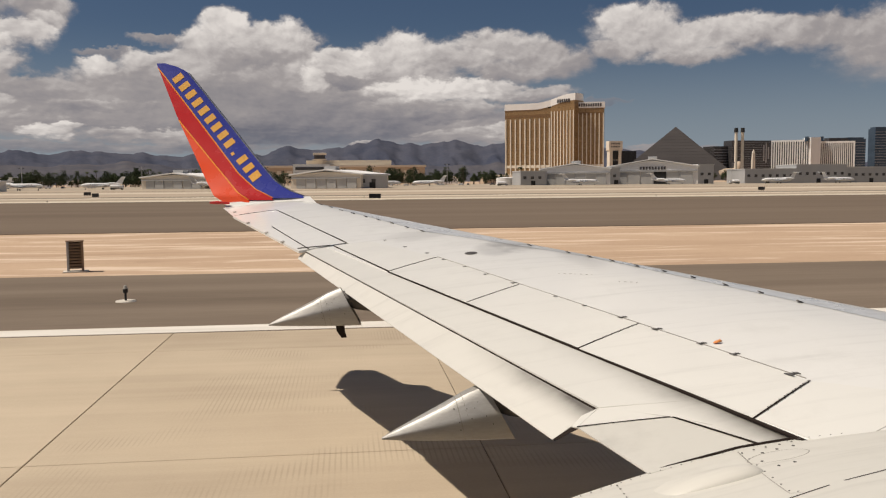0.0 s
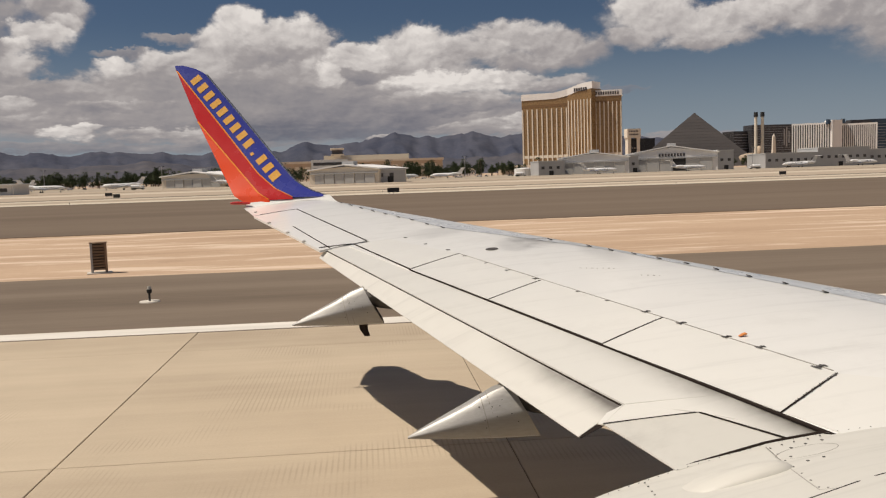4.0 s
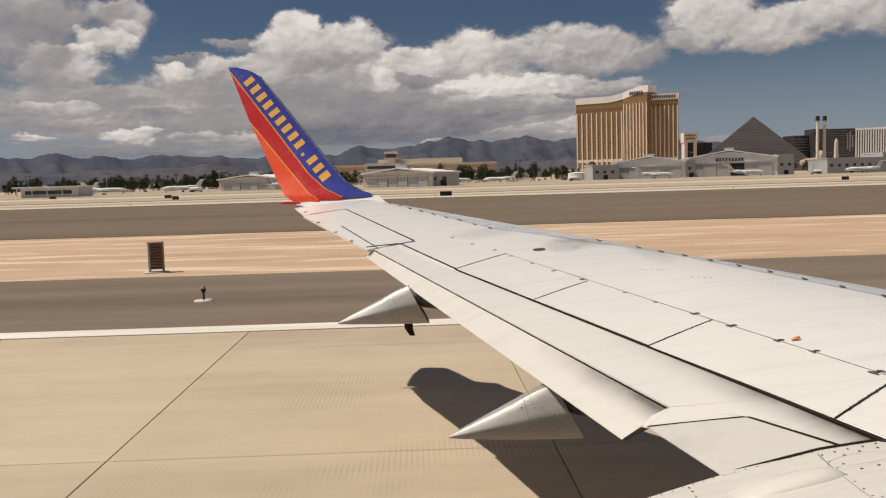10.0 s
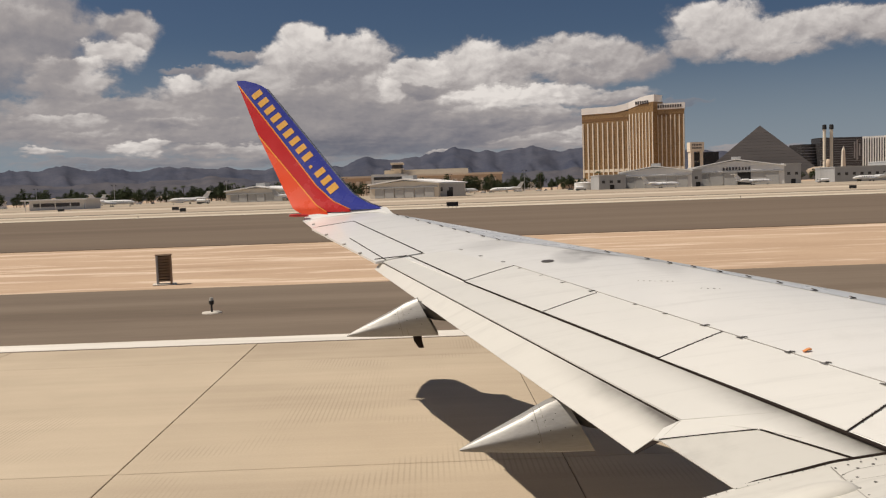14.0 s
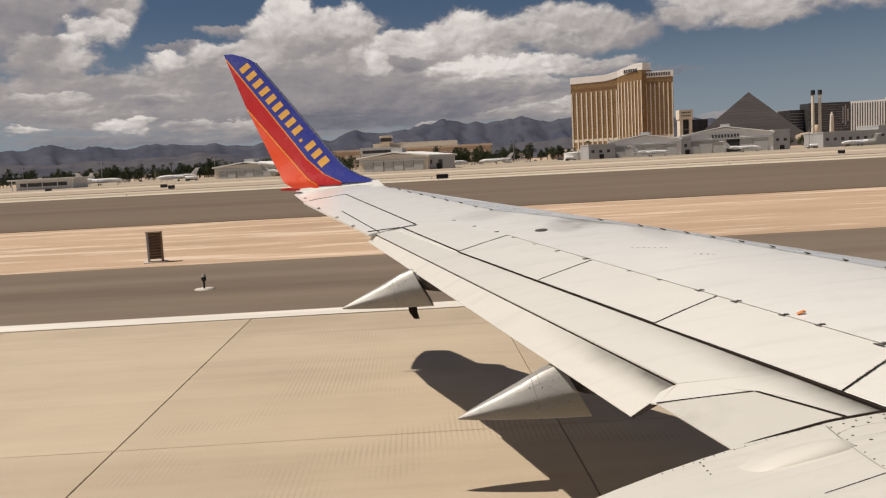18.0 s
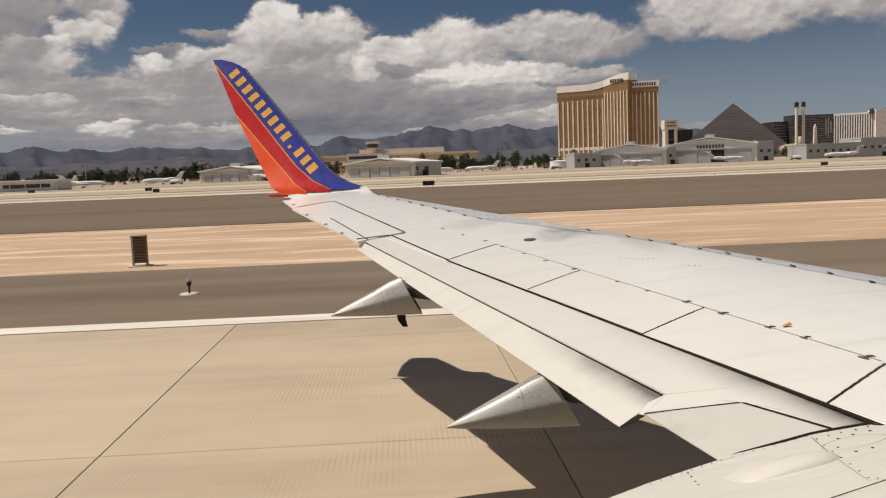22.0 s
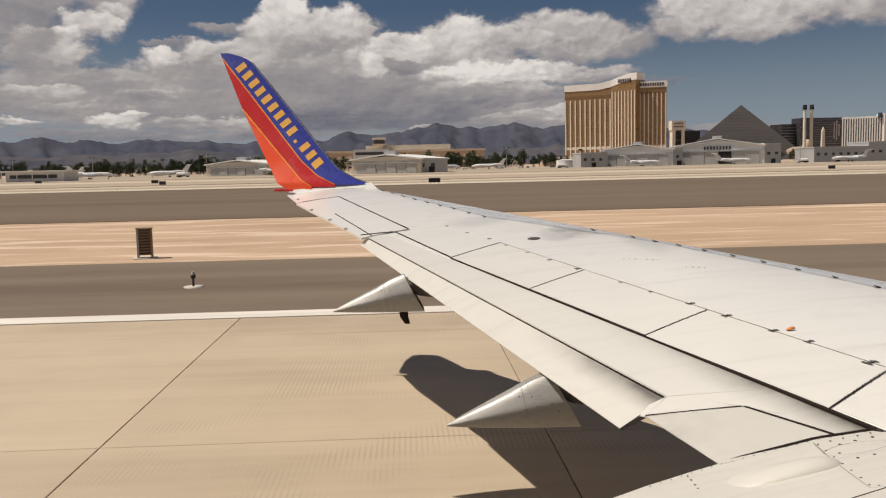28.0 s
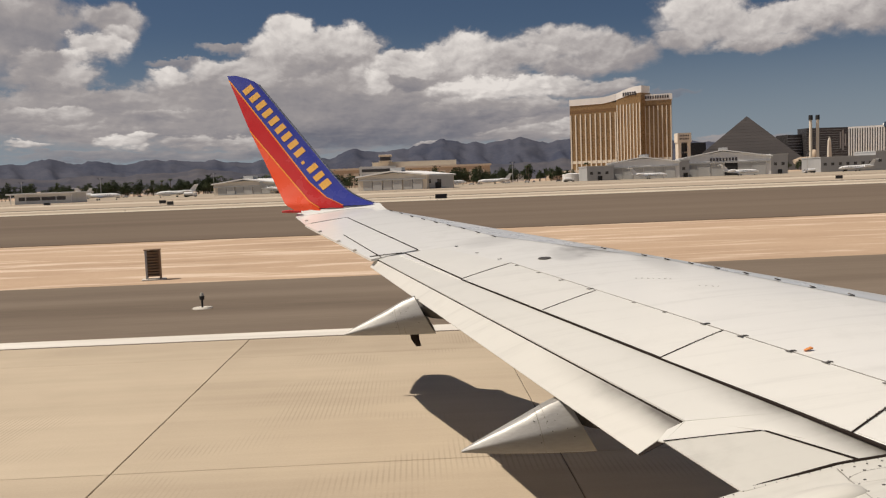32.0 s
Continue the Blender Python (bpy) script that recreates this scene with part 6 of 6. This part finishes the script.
field_sign((-1099.5, 53.0, -0.05), 0.62, 1.25, 1, M_SIGNBLACK, "9", M_SIGNWHITE, "upright black distance sign with a white 9", 0.0, 1.2)
field_sign((-1093.0, 46.2, -0.05), 1.15, 0.75, 2, M_SIGNRED, "7L-25R", M_SIGNWHITE, "red runway sign with white lettering on short legs", -0.2, 0.36)
field_sign((440.0, 45.0, -0.05), 0.9, 1.25, 1, M_SIGNBLACK, "4", M_SIGNWHITE, "upright black distance sign with a white 4", 0.0, 1.2)
field_sign((-1154.5, 123.5, -0.02), 3.6, 0.95, 3, M_SIGNBLACK, "", M_SIGNYELLOW, "long black and yellow taxiway sign")
for x0, y0, m in ((-1155.3, 123.4, M_SIGNYELLOW), (-1154.2, 123.4, M_SIGNYELLOW), (-1153.4, 123.4, M_SIGNYELLOW)):
    b = tagged(part("sign_symbol", box(bmesh.new(), x0 - 0.3, x0 + 0.3, y0 - 0.03, y0 + 0.02, 0.55, 1.05), m), "plain bar symbol on a taxiway sign", "sign symbol")
for x, y, w in ((5.7, 170.4, 2.3), (-73.0, 252.0, 2.0), (-135.0, 320.0, 2.4), (-61.7, 219.5, 1.6), (120.0, 236.0, 2.0)):
    field_sign((x, y, -0.02), w, 0.85, 3, M_SIGNBLACK, "", M_SIGNYELLOW, "dark back of a long taxiway sign")


def edge_lamp(at, label="short dark edge lamp on a pale round pad"):
    t = thing("edge_lamp", label, "lamp", at, group="edge lamps")
    part("pad", pole(bmesh.new(), 0, 0, -0.03, 0.03, 0.34, 0.30, 18), M_PAD, t)
    part("stem", pole(bmesh.new(), 0, 0, 0.03, 0.28, 0.035), M_SIGNBLACK, t)
    part("housing", pole(bmesh.new(), 0, 0, 0.28, 0.40, 0.075, 0.085, 12), M_SIGNBLACK, t)
    part("lens", pole(bmesh.new(), 0, 0, 0.40, 0.50, 0.07, 0.045, 12), M_LAMPGLASS, t)
    return t


lamp = edge_lamp((-6.9, 27.4, -0.01))
for x, y in ((-67.9, 27.4), (54.1, 27.4), (3.9, 185.8), (-57, 171), (64, 171), (-118, 171), (125, 171), (186, 171)):
    copy_thing(lamp, pose(x, y, -0.01))
M_RUST = worn("rusty_brown_metal", (0.20, 0.135, 0.085), (0.36, 0.25, 0.165), 3, 0.7, 0.05)
marker = thing("signal_box", "upright rusty brown louvred signal box on bare soil", "equipment", (-11.45, 37.5, -0.05), 0.25)
part("pad", box(bmesh.new(), -0.5, 0.5, -0.35, 0.35, -0.05, 0.04, 0.02), M_PAD, marker)
part("side_panel", box(bmesh.new(), -0.33, -0.24, -0.20, 0.20, 0.04, 1.30, 0.01), M_GREYWALL, marker, "pale grey side panel")
part("side_panel", box(bmesh.new(), 0.24, 0.33, -0.20, 0.20, 0.04, 1.30, 0.01), M_RUST, marker)
part("back_panel", box(bmesh.new(), -0.24, 0.24, 0.10, 0.16, 0.12, 1.27), M_RUST, marker)
for k in range(9):
    part("louvre", box(bmesh.new(), -0.24, 0.24, -0.15, 0.08, 0.14 + k * 0.125, 0.21 + k * 0.125, 0.01), M_RUST, marker)
part("lid", box(bmesh.new(), -0.36, 0.36, -0.23, 0.23, 1.30, 1.34, 0.01), M_RUST, marker)
cabinet = thing("equipment_rack", "low open metal rack of grey transformer boxes", "equipment", (-1094.6, 93.6, -0.05))
for k in range(4):
    part("box", box(bmesh.new(), -1.1 + k * 0.56, -0.65 + k * 0.56, -0.25, 0.25, 0.25, 1.0, 0.03), M_GREYWALL, cabinet)
for x in (-1.15, 1.15):
    part("leg", box(bmesh.new(), x - 0.04, x + 0.04, -0.3, 0.3, 0, 1.15), M_GREY, cabinet)
part("rail", box(bmesh.new(), -1.15, 1.15, -0.3, -0.25, 1.08, 1.15), M_GREY, cabinet)
part("rail", box(bmesh.new(), -1.15, 1.15, -0.3, -0.25, 0.2, 0.26), M_GREY, cabinet)

# clutter round the apron: lamp poles, trucks, houses behind the trees, red and white boards
def lamp_pole(at):
    t = thing("apron_lamp_pole", "slim grey apron lamp pole with two heads", "lamp", at, group="apron lamp poles")
    part("shaft", pole(bmesh.new(), 0, 0, 0, 15, 0.22, 0.13), M_GREYWALL, t)
    part("arm", box(bmesh.new(), -1.4, 1.4, -0.08, 0.08, 14.8, 15.0), M_GREYWALL, t)
    for x in (-1.4, 1.4):
        part("head", box(bmesh.new(), x - 0.5, x + 0.5, -0.25, 0.25, 14.6, 15.1, 0.05), M_SHADOWS, t)
    return t


lp = lamp_pole((-140, 610, -0.02))
for x, y in ((-230, 640), (-60, 655), (20, 640), (70, 590), (-310, 690), (275, 585), (420, 590)):
    copy_thing(lp, pose(x, y, -0.02))


def fuel_truck(at, turn=0.0):
    t = thing("fuel_truck", "white tank truck parked on the apron", "truck", at, turn, "trucks on the apron")
    part("tank", tube(bmesh.new(), [((-3.4, 0, 1.9), 0.9, 0.9, (0, 1, 0), (0, 0, 1)), ((-3.2, 0, 1.9), 1.1, 1.0, (0, 1, 0), (0, 0, 1)), ((1.6, 0, 1.9), 1.1, 1.0, (0, 1, 0), (0, 0, 1)), ((1.8, 0, 1.9), 0.9, 0.9, (0, 1, 0), (0, 0, 1))], 16), M_JETWHITE, t, "", True)
    part("cab", box(bmesh.new(), 2.1, 4.0, -1.1, 1.1, 0.6, 2.5, 0.15), M_JETWHITE, t)
    part("windscreen", box(bmesh.new(), 3.7, 4.03, -0.95, 0.95, 1.6, 2.3), M_SHADOWS, t)
    part("chassis", box(bmesh.new(), -3.5, 4.0, -0.9, 0.9, 0.5, 0.9), M_SHADOWS, t)
    for x in (-2.6, -1.4, 3.0):
        for y in (-1.0, 1.0):
            part("wheel", tube(bmesh.new(), [((x, y - 0.15, 0.5), 0.5, 0.5, (1, 0, 0), (0, 0, 1)), ((x, y + 0.15, 0.5), 0.5, 0.5, (1, 0, 0), (0, 0, 1))], 12), M_SHADOWS, t)
    return t


ft = fuel_truck((-132, 512, -0.015))
for x, y, a in ((-50, 520, 175), (108, 585, 5), (270, 570, 180), (-262, 600, 20)):
    copy_thing(ft, pose(x, y, -0.015, 0, 0, a))


def house(at, w, d, h, mat, turn):
    t = thing("low_house", "low tan building among the trees", "building", at, turn, "low buildings behind the trees")
    part("wall", box(bmesh.new(), -w / 2, w / 2, -d / 2, d / 2, 0, h), mat, t)
    part("roof", prism(bmesh.new(), [(-w / 2 - 0.6, -d / 2 - 0.6), (w / 2 + 0.6, -d / 2 - 0.6), (w / 2 + 0.6, d / 2 + 0.6), (-w / 2 - 0.6, d / 2 + 0.6)], h, h + 2.2, 0.55), M_TAN, t)
    n = max(int(w / 5), 2)
    for k in range(n):
        x = -w / 2 + w * (k + 0.5) / n
        part("window", box(bmesh.new(), x - 0.9, x + 0.9, -d / 2 - 0.08, -d / 2 + 0.05, h * 0.35, h * 0.35 + 1.6), M_BLACKGLASS, t)
    return t


rnd = random.Random(8)
for k in range(16):
    a, d = -29 + k * 2.6 + rnd.uniform(-0.8, 0.8), rnd.uniform(930, 1080)
    house((d * math.tan(radians(a)), d, -0.06), rnd.uniform(16, 40), rnd.uniform(10, 16), rnd.uniform(5, 9), rnd.choice((M_TAN, M_CREAM, M_WALL)), rnd.uniform(-0.3, 0.3))
for x in (-567, -561, -555):
    t = thing("marker_board", "red and white chequered marker board", "marker", (x, 353, -0.03), 0, "chequered boards")
    for i in range(3):
        for j in range(2):
            part("square", box(bmesh.new(), -2 + i * 1.33, -0.67 + i * 1.33, -0.1, 0.1, 0.3 + j * 1.2, 1.5 + j * 1.2), M_SIGNRED if (i + j) % 2 else M_SIGNWHITE, t)
    part("leg", box(bmesh.new(), -1.5, -1.3, -0.05, 0.05, 0, 0.31), M_GREY, t)
    part("leg", box(bmesh.new(), 1.3, 1.5, -0.05, 0.05, 0, 0.31), M_GREY, t)

# runway slabs, each a piece of its own
data = None
GAP = 0.018
LANES = [(-24.4, -19.0), (-19.0, -11.4), (-11.4, -3.8), (-3.8, 3.8), (3.8, 11.42), (11.42, LINE_IN - 2.4), (LINE_IN - 2.4, LINE_OUT + 0.08)]
for y0, y1 in LANES:
    bm = bmesh.new()
    hx, hy = 3.05 - GAP / 2, (y1 - y0 - GAP) / 2
    rows = [[(sx * (hx - e), sy * (hy - e), z) for sx, sy in ((-1, -1), (1, -1), (1, 1), (-1, 1), (-1, -1))] for e, z in ((0.0, -0.05), (0.0, -0.006), (0.010, 0.0))]
    vs = grid_faces(bm, rows)
    bm.faces.new(vs[-1][:4])
    bmesh.ops.remove_doubles(bm, verts=bm.verts[:], dist=0.0005)
    first = part("concrete_slab", bm, M_CONCRETE, runway)
    first.matrix_basis = Matrix.Translation((-68.3, (y0 + y1) / 2, 0))
    for k in range(1, 24):
        shared("concrete_slab", first.data, runway, (-68.3 + 6.1 * k, (y0 + y1) / 2, 0))
